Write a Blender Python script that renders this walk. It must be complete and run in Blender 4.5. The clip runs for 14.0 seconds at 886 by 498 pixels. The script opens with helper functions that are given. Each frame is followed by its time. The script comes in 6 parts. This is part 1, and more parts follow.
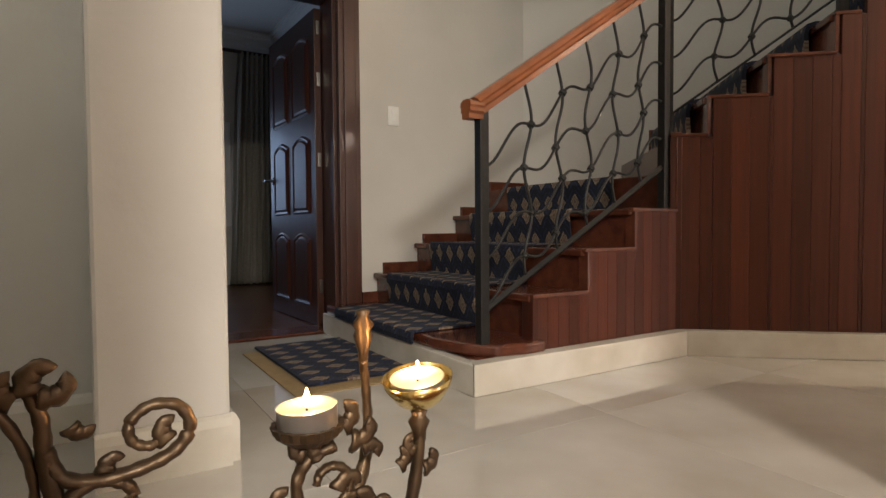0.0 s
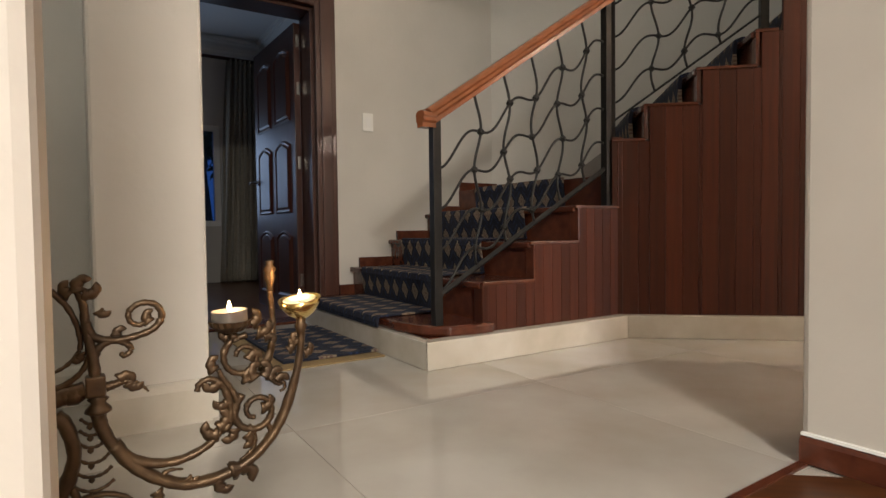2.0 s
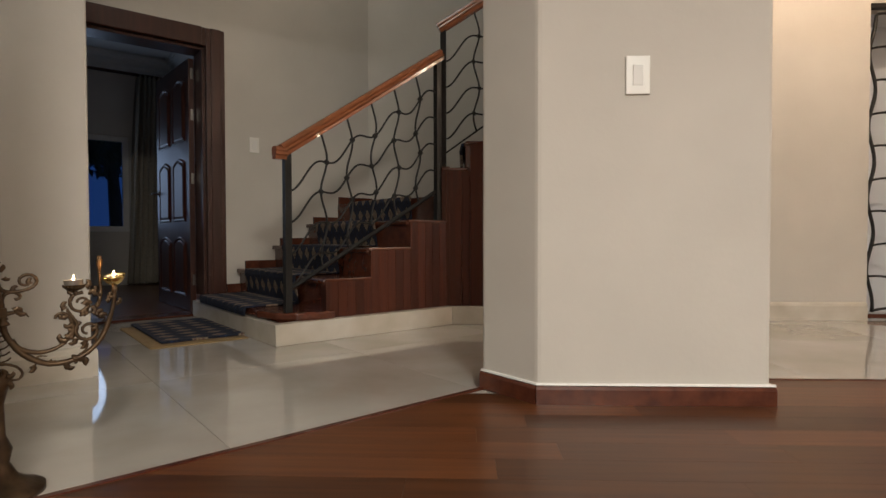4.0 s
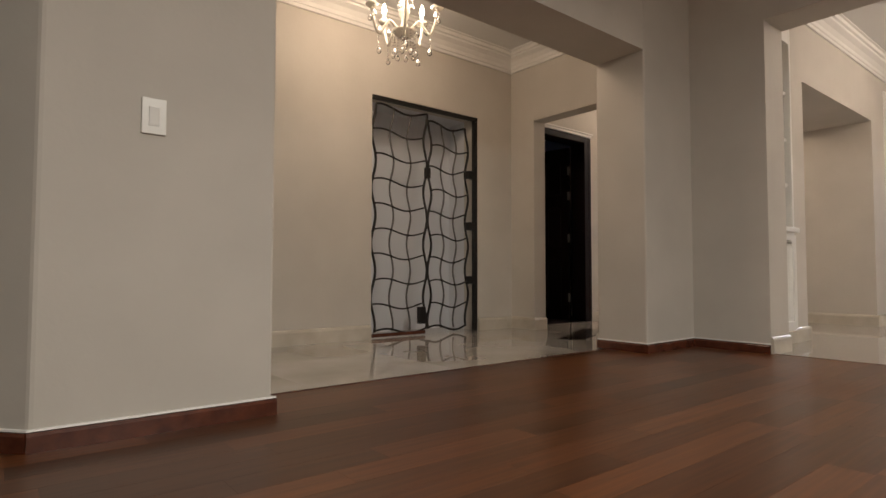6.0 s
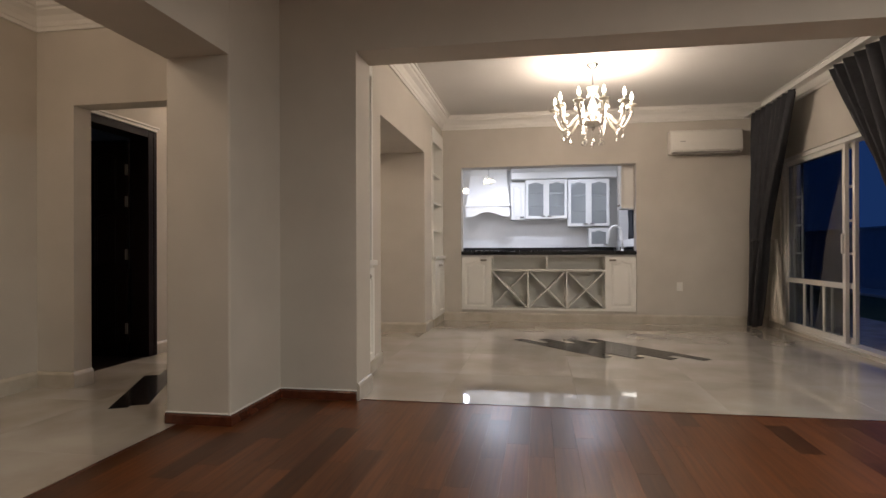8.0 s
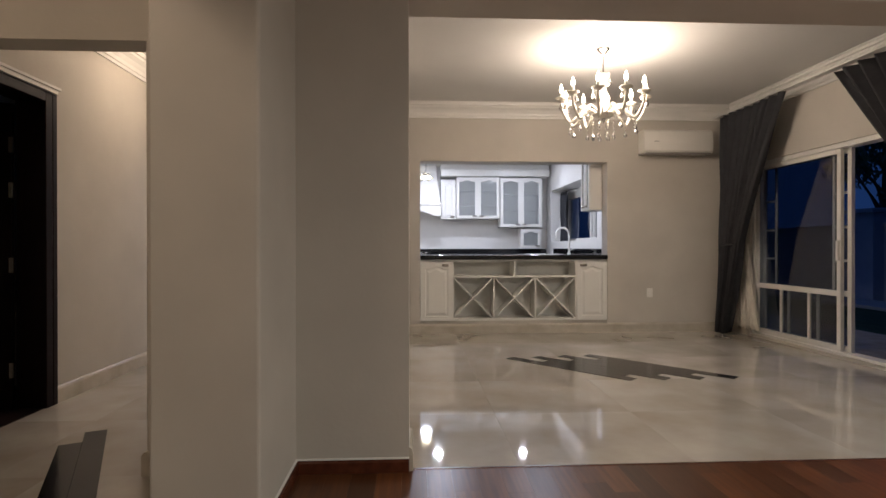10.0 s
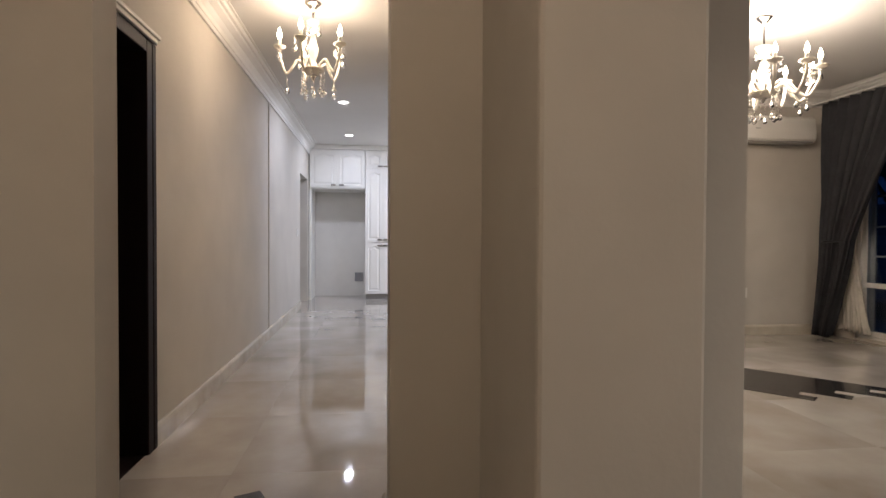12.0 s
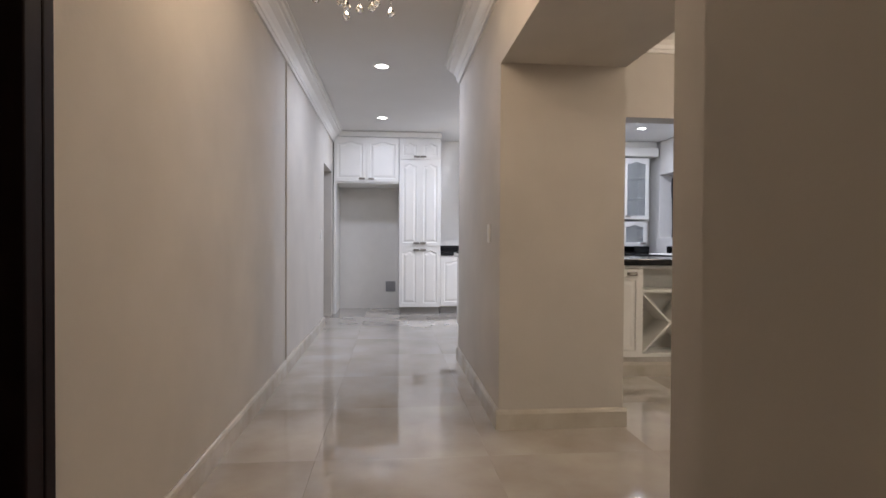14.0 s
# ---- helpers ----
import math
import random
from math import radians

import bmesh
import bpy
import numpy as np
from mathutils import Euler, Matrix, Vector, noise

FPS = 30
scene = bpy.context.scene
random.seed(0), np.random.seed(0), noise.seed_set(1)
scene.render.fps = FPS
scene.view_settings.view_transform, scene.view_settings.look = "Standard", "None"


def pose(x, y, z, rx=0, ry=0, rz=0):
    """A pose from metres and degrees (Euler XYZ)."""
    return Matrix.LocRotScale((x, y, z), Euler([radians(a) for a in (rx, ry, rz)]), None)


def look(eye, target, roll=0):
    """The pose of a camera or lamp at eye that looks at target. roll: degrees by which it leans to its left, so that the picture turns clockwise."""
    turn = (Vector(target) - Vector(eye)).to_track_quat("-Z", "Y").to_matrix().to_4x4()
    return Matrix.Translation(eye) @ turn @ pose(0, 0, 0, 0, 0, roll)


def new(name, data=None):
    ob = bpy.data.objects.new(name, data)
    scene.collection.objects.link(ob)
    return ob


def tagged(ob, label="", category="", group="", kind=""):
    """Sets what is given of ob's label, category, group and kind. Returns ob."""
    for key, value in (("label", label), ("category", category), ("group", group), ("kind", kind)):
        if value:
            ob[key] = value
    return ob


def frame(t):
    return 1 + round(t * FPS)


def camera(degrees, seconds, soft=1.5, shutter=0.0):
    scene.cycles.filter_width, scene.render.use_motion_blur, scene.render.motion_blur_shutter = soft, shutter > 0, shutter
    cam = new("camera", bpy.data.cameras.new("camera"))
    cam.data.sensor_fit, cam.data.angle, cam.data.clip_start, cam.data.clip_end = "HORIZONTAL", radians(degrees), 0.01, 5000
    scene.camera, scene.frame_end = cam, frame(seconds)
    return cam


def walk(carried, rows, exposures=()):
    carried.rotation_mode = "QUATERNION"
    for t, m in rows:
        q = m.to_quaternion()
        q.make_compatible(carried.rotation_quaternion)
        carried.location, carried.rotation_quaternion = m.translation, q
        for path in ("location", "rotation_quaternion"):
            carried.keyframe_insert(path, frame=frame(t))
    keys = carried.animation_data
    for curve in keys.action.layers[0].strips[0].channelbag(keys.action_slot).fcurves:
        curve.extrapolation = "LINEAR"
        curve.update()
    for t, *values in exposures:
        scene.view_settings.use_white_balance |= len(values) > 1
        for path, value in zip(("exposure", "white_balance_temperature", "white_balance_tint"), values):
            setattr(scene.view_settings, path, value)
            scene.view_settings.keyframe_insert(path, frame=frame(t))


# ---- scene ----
cam = camera(75.9, 14.0)
PATH = [
    (0, (-1.754, -0.964, 0.576), (-2.073, 1.009, 0.506), -0.4),
    (0.5, (-1.731, -0.977, 0.549), (-2.047, 0.997, 0.476), -0.6),
    (1, (-1.692, -1.003, 0.521), (-2.006, 0.971, 0.445), -0.6),
    (1.5, (-1.646, -1.08, 0.531), (-1.953, 0.895, 0.458), -0.6),
    (2, (-1.563, -1.218, 0.552), (-1.863, 0.758, 0.484), -0.7),
    (2.2, (-1.52, -1.284, 0.557), (-1.816, 0.693, 0.493), -0.7),
    (4.3, (-0.958, -1.964, 0.563), (-0.904, 0.035, 0.527), 0.2),
    (4.5, (-0.944, -2.005, 0.554), (-0.729, -0.017, 0.542), 0.3),
    (5, (-0.933, -2.097, 0.542), (-0.321, -0.193, 0.577), 0.2),
    (5.5, (-0.927, -2.142, 0.548), (0.047, -0.396, 0.61), 0.4),
    (6, (-0.878, -2.133, 0.545), (0.378, -0.579, 0.633), 0.1),
    (6.5, (-0.773, -2.063, 0.591), (0.765, -0.789, 0.692), -0.1),
    (7, (-0.688, -1.988, 0.697), (1.098, -1.094, 0.796), -0.1),
    (7.5, (-0.565, -1.892, 0.901), (1.36, -1.349, 0.949), -0.2),
    (8, (-0.315, -1.704, 1.0), (1.657, -1.372, 1.004), -0.2),
    (8.2, (-0.204, -1.606, 1.015), (1.779, -1.344, 1.015), -0.3),
    (10.3, (0.659, -0.348, 1.089), (2.654, -0.488, 1.085), -0.0),
    (10.5, (0.725, -0.228, 1.087), (2.718, -0.389, 1.085), -0.0),
    (11, (0.958, 0.109, 1.067), (2.949, -0.08, 1.067), -0.2),
    (11.5, (1.213, 0.459, 1.079), (3.202, 0.252, 1.07), -0.1),
    (12, (1.456, 0.787, 1.135), (3.441, 0.547, 1.095), 0.3),
    (12.5, (1.869, 1.01, 1.138), (3.852, 0.753, 1.078), 0.8),
    (13, (2.243, 1.102, 1.178), (4.226, 0.85, 1.101), 0.4),
    (13.5, (2.702, 1.117, 1.155), (4.688, 0.889, 1.094), 0.1),
    (14, (3.101, 1.078, 1.13), (5.093, 0.895, 1.101), 0.3),
]
walk(cam, [(t, look(e, g, r)) for t, e, g, r in PATH], [(0, 1.28), (2.2, 1.1), (4.3, 0.35), (5, 0.15), (5.5, -0.05), (6.5, -0.5), (7.5, -0.55), (8.2, -0.62), (10.3, -0.65), (12.5, -0.48), (14, -0.56)])

# ---- light ----
world = bpy.data.worlds.new("dusk")
scene.world = world
world.use_nodes = True
wn = world.node_tree
wn.nodes["Background"].inputs[0].default_value = (0.05, 0.16, 0.60, 1)
wn.nodes["Background"].inputs[1].default_value = 0.24


def lamp(name, kind, watts, color, m, size=0.05):
    data = bpy.data.lights.new(name, kind)
    data.energy, data.color = watts, color
    if kind == "AREA":
        data.shape, data.size = "DISK", size
    else:
        data.shadow_soft_size = size
    ob = new(name, data)
    ob.matrix_world = m
    return ob


WARM = (1.0, 0.82, 0.68)
SOFT = (0.95, 0.98, 0.93)
COOL = (0.76, 0.81, 1.0)
AMBER = (1.0, 0.76, 0.57)
CEILING_LAMP = 2.79
FOYER_LAMP = (1.31, 1.0)
HALL_LAMP = (5.58, 1.22)
DINING_LAMP = (5.62, -2.25)
lamp("dining_chandelier_light", "POINT", 120, WARM, pose(*DINING_LAMP, 2.54), 0.30)
lamp("foyer_chandelier_light", "POINT", 35, AMBER, pose(*FOYER_LAMP, 2.50), 0.2)
lamp("hall_chandelier_light", "POINT", 34, AMBER, pose(*HALL_LAMP, 2.55), 0.2)
# Unseen lamp added high over the stairs to brighten their walls.
lamp("added_stairwell_light", "POINT", 66, SOFT, pose(-2.2, -0.4, 3.8), 0.9)
# Fill light with no seen source, added to brighten the west pier and wall.
lamp("pier_fill_light", "POINT", 8.5, SOFT, pose(-2.50, -1.08, 2.1), 0.14)
# Living-room lamp out of view, added to light the pier fronts and floor.
lamp("added_living_light", "AREA", 235, (1.0, 0.96, 0.875), pose(0.15, -4.3, CEILING_LAMP), 0.9)
for sx, sy in ((8.6, 1.17), (10.9, 1.2)):
    lamp("hall_downlight", "AREA", 22, COOL, pose(sx, sy, 2.785), 0.12)
for sx, sy in ((9.4, -1.0), (9.4, -2.6), (11.2, -1.0), (11.2, -2.6)):
    lamp("kitchen_downlight", "AREA", 46 if sy > -2 else 26, COOL, pose(sx, sy, 2.785), 0.14)
BEDROOM_WINDOW = Matrix.Rotation(radians(41), 4, "Z") @ pose(-1.45, 6.66, 1.2, -90, 0, 0)
lamp("bedroom_window_light", "AREA", 3.2, (0.5, 0.68, 1.0), BEDROOM_WINDOW, 1.0)
lamp("candle_light", "POINT", 0.12, (1.0, 0.55, 0.2), pose(-1.899, -0.623, 0.482), 0.008)
lamp("candle_light", "POINT", 0.12, (1.0, 0.55, 0.2), pose(-1.837, -0.570, 0.492), 0.008)


# ---- materials ----
def material(name, color, rough=0.5, metal=0.0, vary=0.0, scale=8.0, bump=0.0, bump_scale=60.0, coat=0.0, second=None, stretch=(1, 1, 1), emit=None, island=0.0):
    m = bpy.data.materials.new(name)
    m.use_nodes = True
    nt = m.node_tree
    b = nt.nodes["Principled BSDF"]
    b.inputs["Base Color"].default_value = (*color, 1)
    b.inputs["Roughness"].default_value = rough
    b.inputs["Metallic"].default_value = metal
    b.inputs["Coat Weight"].default_value = coat
    b.inputs["Coat Roughness"].default_value = 0.03
    tc = nt.nodes.new("ShaderNodeTexCoord")
    mp = nt.nodes.new("ShaderNodeMapping")
    mp.inputs["Scale"].default_value = stretch
    nt.links.new(tc.outputs["Object"], mp.inputs[0])
    last = None
    if vary > 0:
        n1 = nt.nodes.new("ShaderNodeTexNoise")
        n1.inputs["Scale"].default_value, n1.inputs["Detail"].default_value = scale, 8
        nt.links.new(mp.outputs[0], n1.inputs["Vector"])
        ramp = nt.nodes.new("ShaderNodeValToRGB")
        dark = second or tuple(c * (1 - vary) for c in color)
        ramp.color_ramp.elements[0].position, ramp.color_ramp.elements[1].position = 0.3, 0.7
        ramp.color_ramp.elements[0].color, ramp.color_ramp.elements[1].color = (*dark, 1), (*color, 1)
        nt.links.new(n1.outputs["Fac"], ramp.inputs[0])
        last = ramp.outputs[0]
        n3 = nt.nodes.new("ShaderNodeTexNoise")
        n3.inputs["Scale"].default_value = scale * 0.23
        nt.links.new(tc.outputs["Object"], n3.inputs["Vector"])
        mr = nt.nodes.new("ShaderNodeMapRange")
        mr.inputs[1].default_value, mr.inputs[2].default_value = 0.3, 0.7
        mr.inputs[3].default_value, mr.inputs[4].default_value = max(0.02, rough * 0.92), rough * 1.12
        nt.links.new(n3.outputs["Fac"], mr.inputs[0])
        nt.links.new(mr.outputs[0], b.inputs["Roughness"])
    if island > 0:
        oi = nt.nodes.new("ShaderNodeObjectInfo")
        ge = nt.nodes.new("ShaderNodeNewGeometry")
        ad = nt.nodes.new("ShaderNodeMath")
        ad.operation = "ADD"
        nt.links.new(oi.outputs["Random"], ad.inputs[0])
        nt.links.new(ge.outputs["Random Per Island"], ad.inputs[1])
        fr = nt.nodes.new("ShaderNodeMath")
        fr.operation = "FRACT"
        nt.links.new(ad.outputs[0], fr.inputs[0])
        mr2 = nt.nodes.new("ShaderNodeMapRange")
        mr2.inputs[3].default_value, mr2.inputs[4].default_value = 1 - island, 1 + island
        nt.links.new(fr.outputs[0], mr2.inputs[0])
        hs = nt.nodes.new("ShaderNodeHueSaturation")
        nt.links.new(mr2.outputs[0], hs.inputs["Value"])
        if last:
            nt.links.new(last, hs.inputs["Color"])
        else:
            hs.inputs["Color"].default_value = (*color, 1)
        last = hs.outputs[0]
        off = nt.nodes.new("ShaderNodeVectorMath")
        off.operation = "SCALE"
        cb = nt.nodes.new("ShaderNodeCombineXYZ")
        nt.links.new(fr.outputs[0], cb.inputs[0])
        nt.links.new(fr.outputs[0], cb.inputs[2])
        nt.links.new(cb.outputs[0], off.inputs[0])
        off.inputs["Scale"].default_value = 40
        nt.links.new(off.outputs[0], mp.inputs["Location"])
    if last:
        nt.links.new(last, b.inputs["Base Color"])
    if bump > 0:
        n2 = nt.nodes.new("ShaderNodeTexNoise")
        n2.inputs["Scale"].default_value, n2.inputs["Detail"].default_value = bump_scale, 4
        nt.links.new(mp.outputs[0], n2.inputs["Vector"])
        bp = nt.nodes.new("ShaderNodeBump")
        bp.inputs["Strength"].default_value, bp.inputs["Distance"].default_value = bump, 0.004
        nt.links.new(n2.outputs["Fac"], bp.inputs["Height"])
        nt.links.new(bp.outputs[0], b.inputs["Normal"])
    if emit:
        b.inputs["Emission Color"].default_value = (*emit[0], 1)
        b.inputs["Emission Strength"].default_value = emit[1]
    return m


for cx, cy, cz in ((10.6, -0.76, 2.18), (11.2, -0.2, 2.05)):
    lamp("pendant_light", "POINT", 9, COOL, pose(cx, cy, cz), 0.1)

WALL = material("plaster_paint", (0.595, 0.556, 0.498), 0.7, vary=0.10, scale=2.2, bump=0.2, bump_scale=38)
CEIL = material("ceiling_paint", (0.72, 0.71, 0.69), 0.8, vary=0.04, scale=2.0, bump=0.08)
WHITE = material("white_paint", (0.80, 0.785, 0.75), 0.45, vary=0.04, scale=6.0)
CABINET = material("white_lacquer", (0.82, 0.81, 0.77), 0.35, vary=0.03, scale=5.0)
MARBLE = material("cream_marble", (0.56, 0.525, 0.475), 0.045, vary=0.2, scale=1.6, second=(0.36, 0.315, 0.265), island=0.03, coat=0.3)
PLINTH = material("marble_skirting", (0.60, 0.56, 0.49), 0.22, vary=0.15, scale=5.0, second=(0.46, 0.41, 0.33))
BLACKSTONE = material("black_granite", (0.015, 0.015, 0.017), 0.06, vary=0.4, scale=60)
INLAY = material("dark_floor_inlay", (0.03, 0.027, 0.025), 0.12, vary=0.3, scale=12)
PLANK = material("merbau_plank", (0.128, 0.045, 0.014), 0.305, vary=0.4, scale=5.0, second=(0.070, 0.024, 0.010), stretch=(0.5, 12, 12), island=0.42, coat=0.0)
WOOD = material("mahogany_panel", (0.078, 0.019, 0.008), 0.42, vary=0.4, scale=8.0, second=(0.052, 0.015, 0.008), stretch=(9, 9, 0.25), bump=0.02, island=0.35)
TREADWOOD = material("mahogany_tread", (0.115, 0.033, 0.016), 0.235, vary=0.35, scale=7.0, second=(0.065, 0.018, 0.010), stretch=(3, 3, 3), coat=0.2)
RAILWOOD = material("polished_handrail", (0.30, 0.10, 0.04), 0.235, vary=0.3, scale=9.0, coat=0.4)
DARKWOOD = material("dark_door_wood", (0.066, 0.02, 0.011), 0.4, vary=0.4, scale=6.0, stretch=(6, 6, 0.4), coat=0.05)
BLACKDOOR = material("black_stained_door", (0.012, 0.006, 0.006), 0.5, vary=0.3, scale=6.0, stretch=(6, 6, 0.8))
IRON = material("wrought_iron", (0.03, 0.028, 0.026), 0.45, metal=0.6, vary=0.3, scale=30, bump=0.2)
GREYIRON = material("grey_iron", (0.16, 0.155, 0.15), 0.45, metal=0.5, vary=0.2, scale=30)
PLANK.node_tree.nodes["Principled BSDF"].inputs["Specular IOR Level"].default_value = 0.38
WOOD.node_tree.nodes["Principled BSDF"].inputs["Specular IOR Level"].default_value = 0.25
BLACKDOOR.node_tree.nodes["Principled BSDF"].inputs["Specular IOR Level"].default_value = 0.12
BRONZE = material("aged_bronze", (0.125, 0.076, 0.038), 0.42, metal=0.7, vary=0.65, scale=28, second=(0.055, 0.034, 0.02), bump=0.22, bump_scale=90)
BRASS = material("polished_brass", (0.72, 0.55, 0.22), 0.2, metal=1.0, vary=0.15, scale=20)
CHROME = material("brushed_chrome", (0.62, 0.61, 0.60), 0.18, metal=1.0)
PEWTER = material("pewter_handle", (0.30, 0.28, 0.25), 0.3, metal=1.0)
ALU = material("tealight_aluminium", (0.75, 0.74, 0.72), 0.3, metal=0.9)
# Emission puts the flame's glow into the wax colour.
WAX = material("candle_wax_glow", (0.9, 0.82, 0.66), 0.4, emit=((1.0, 0.72, 0.36), 2.2))
FLAME = material("candle_flame", (1.0, 0.7, 0.3), 0.5, emit=((1.0, 0.72, 0.35), 12.0))
BULB = material("lit_bulb", (1, 0.9, 0.75), 0.3, emit=((1.0, 0.85, 0.62), 34.0))
SPOT = material("downlight_lens", (1, 1, 1), 0.3, emit=((1.0, 0.98, 0.95), 14.0))
MILK = material("milk_glass", (0.92, 0.88, 0.80), 0.15, vary=0.05, scale=10)
PLASTIC = material("white_plastic", (0.78, 0.76, 0.71), 0.35)
PANEL = material("frosted_panel", (0.70, 0.72, 0.76), 0.5, vary=0.05, scale=2.0)
CURTAIN = material("charcoal_curtain", (0.034, 0.035, 0.041), 0.8, vary=0.2, scale=40, bump=0.06, bump_scale=300)
TAUPE = material("taupe_curtain", (0.30, 0.26, 0.20), 0.85, vary=0.2, scale=40, bump=0.2, bump_scale=200)
SHEER = material("cream_lining", (0.78, 0.74, 0.66), 0.9, vary=0.1, scale=20, bump=0.2, bump_scale=200)
ALWHITE = material("white_aluminium_frame", (0.74, 0.73, 0.70), 0.35)
TANRUG = material("tan_rug_border", (0.30, 0.20, 0.09), 0.95, vary=0.2, scale=60, bump=0.4, bump_scale=300)
GRASS = material("lawn", (0.05, 0.09, 0.03), 0.95, vary=0.5, scale=20, bump=0.5)
LEAF = material("leaf", (0.05, 0.10, 0.04), 0.6, vary=0.4, scale=12, island=0.3)
BARK = material("bark", (0.10, 0.07, 0.05), 0.9, vary=0.4, scale=20, bump=0.4)
YARDWALL = material("garden_wall_paint", (0.34, 0.38, 0.46), 0.8, vary=0.1, scale=4, bump=0.1)
STONEPATH = material("pale_paving", (0.45, 0.45, 0.46), 0.7, vary=0.15, scale=6)
BLUEPLASTIC = material("blue_bucket", (0.06, 0.14, 0.40), 0.4)
DARKTOE = material("grey_toe_kick", (0.30, 0.29, 0.27), 0.4)
GREYBOX = material("grey_outlet_box", (0.30, 0.30, 0.31), 0.5, vary=0.2, scale=30)


def carpet_material():
    m = bpy.data.materials.new("navy_medallion_carpet")
    m.use_nodes = True
    nt = m.node_tree
    b = nt.nodes["Principled BSDF"]
    b.inputs["Roughness"].default_value = 0.95
    uv = nt.nodes.new("ShaderNodeUVMap")
    sep = nt.nodes.new("ShaderNodeSeparateXYZ")
    nt.links.new(uv.outputs[0], sep.inputs[0])

    def mth(op, a, c=None):
        n = nt.nodes.new("ShaderNodeMath")
        n.operation = op
        for i, v in enumerate((a, c)):
            if v is None:
                continue
            if isinstance(v, (int, float)):
                n.inputs[i].default_value = v
            else:
                nt.links.new(v, n.inputs[i])
        return n.outputs[0]

    px, py = mth("DIVIDE", sep.outputs[0], 0.105), mth("DIVIDE", sep.outputs[1], 0.125)
    row = mth("FLOOR", py)
    odd = mth("MULTIPLY", mth("MODULO", row, 2.0), 0.5)
    fx = mth("ABSOLUTE", mth("SUBTRACT", mth("FRACT", mth("ADD", px, odd)), 0.5))
    fy = mth("ABSOLUTE", mth("SUBTRACT", mth("FRACT", py), 0.5))
    d = mth("ADD", mth("MULTIPLY", fx, 1.15), fy)
    nz = nt.nodes.new("ShaderNodeTexNoise")
    nz.inputs["Scale"].default_value = 70
    nt.links.new(uv.outputs[0], nz.inputs["Vector"])
    d2 = mth("ADD", d, mth("MULTIPLY", mth("SUBTRACT", nz.outputs["Fac"], 0.5), 0.28))
    ramp = nt.nodes.new("ShaderNodeValToRGB")
    ramp.color_ramp.interpolation = "CONSTANT"
    e = ramp.color_ramp.elements
    e[0].position, e[0].color = 0.0, (0.13, 0.08, 0.06, 1)
    e[1].position, e[1].color = 0.10, (0.23, 0.17, 0.115, 1)
    for p, c in ((0.20, (0.12, 0.07, 0.06, 1)), (0.27, (0.25, 0.19, 0.13, 1)), (0.36, (0.008, 0.010, 0.022, 1)), (0.60, (0.02, 0.035, 0.09, 1)), (0.66, (0.008, 0.010, 0.022, 1))):
        k = e.new(p)
        k.color = c
    nt.links.new(d2, ramp.inputs[0])
    nt.links.new(ramp.outputs[0], b.inputs["Base Color"])
    fz = nt.nodes.new("ShaderNodeTexNoise")
    fz.inputs["Scale"].default_value = 400
    nt.links.new(uv.outputs[0], fz.inputs["Vector"])
    bp = nt.nodes.new("ShaderNodeBump")
    bp.inputs["Strength"].default_value, bp.inputs["Distance"].default_value = 0.5, 0.004
    nt.links.new(fz.outputs["Fac"], bp.inputs["Height"])
    nt.links.new(bp.outputs[0], b.inputs["Normal"])
    return m


CARPET = carpet_material()


def glass_material(name, tint, rough=0.0):
    m = bpy.data.materials.new(name)
    m.use_nodes = True
    b = m.node_tree.nodes["Principled BSDF"]
    b.inputs["Base Color"].default_value = (*tint, 1)
    b.inputs["Transmission Weight"].default_value = 1.0
    b.inputs["Roughness"].default_value = rough
    b.inputs["IOR"].default_value = 1.45
    return m


GLASS = glass_material("window_glass", (0.42, 0.46, 0.50))
CRYSTAL = glass_material("cut_crystal", (1, 0.98, 0.95))
FROST = glass_material("frosted_glass", (0.86, 0.90, 0.90), 0.12)
FROST.node_tree.nodes["Principled BSDF"].inputs["Transmission Weight"].default_value = 0.78


# ---- mesh tools ----
def add_box(bm, x0, x1, y0, y1, z0, z1, m=None):
    r = bmesh.ops.create_cube(bm, size=1.0)
    mat = Matrix.Translation(((x0 + x1) / 2, (y0 + y1) / 2, (z0 + z1) / 2)) @ Matrix.Diagonal((abs(x1 - x0), abs(y1 - y0), abs(z1 - z0), 1))
    bmesh.ops.transform(bm, matrix=(m @ mat) if m else mat, verts=r["verts"])
    return r["verts"]


def box(x0, x1, y0, y1, z0, z1, m=None, bevel=0.0):
    bm = bmesh.new()
    add_box(bm, x0, x1, y0, y1, z0, z1, m)
    if bevel:
        bmesh.ops.bevel(bm, geom=bm.edges[:], offset=bevel, segments=2, affect="EDGES", profile=0.5)
    return bm


def prism(points, z0, z1, m=None, bevel=0.0):
    """An upright prism over a plan outline."""
    bm = bmesh.new()
    f = bm.faces.new([bm.verts.new((x, y, z0)) for x, y in points])
    r = bmesh.ops.extrude_face_region(bm, geom=[f])
    bmesh.ops.translate(bm, vec=(0, 0, z1 - z0), verts=[v for v in r["geom"] if isinstance(v, bmesh.types.BMVert)])
    bmesh.ops.recalc_face_normals(bm, faces=bm.faces[:])
    if bevel:
        bmesh.ops.bevel(bm, geom=bm.edges[:], offset=bevel, segments=2, affect="EDGES", profile=0.5)
    if m:
        bmesh.ops.transform(bm, matrix=m, verts=bm.verts[:])
    return bm


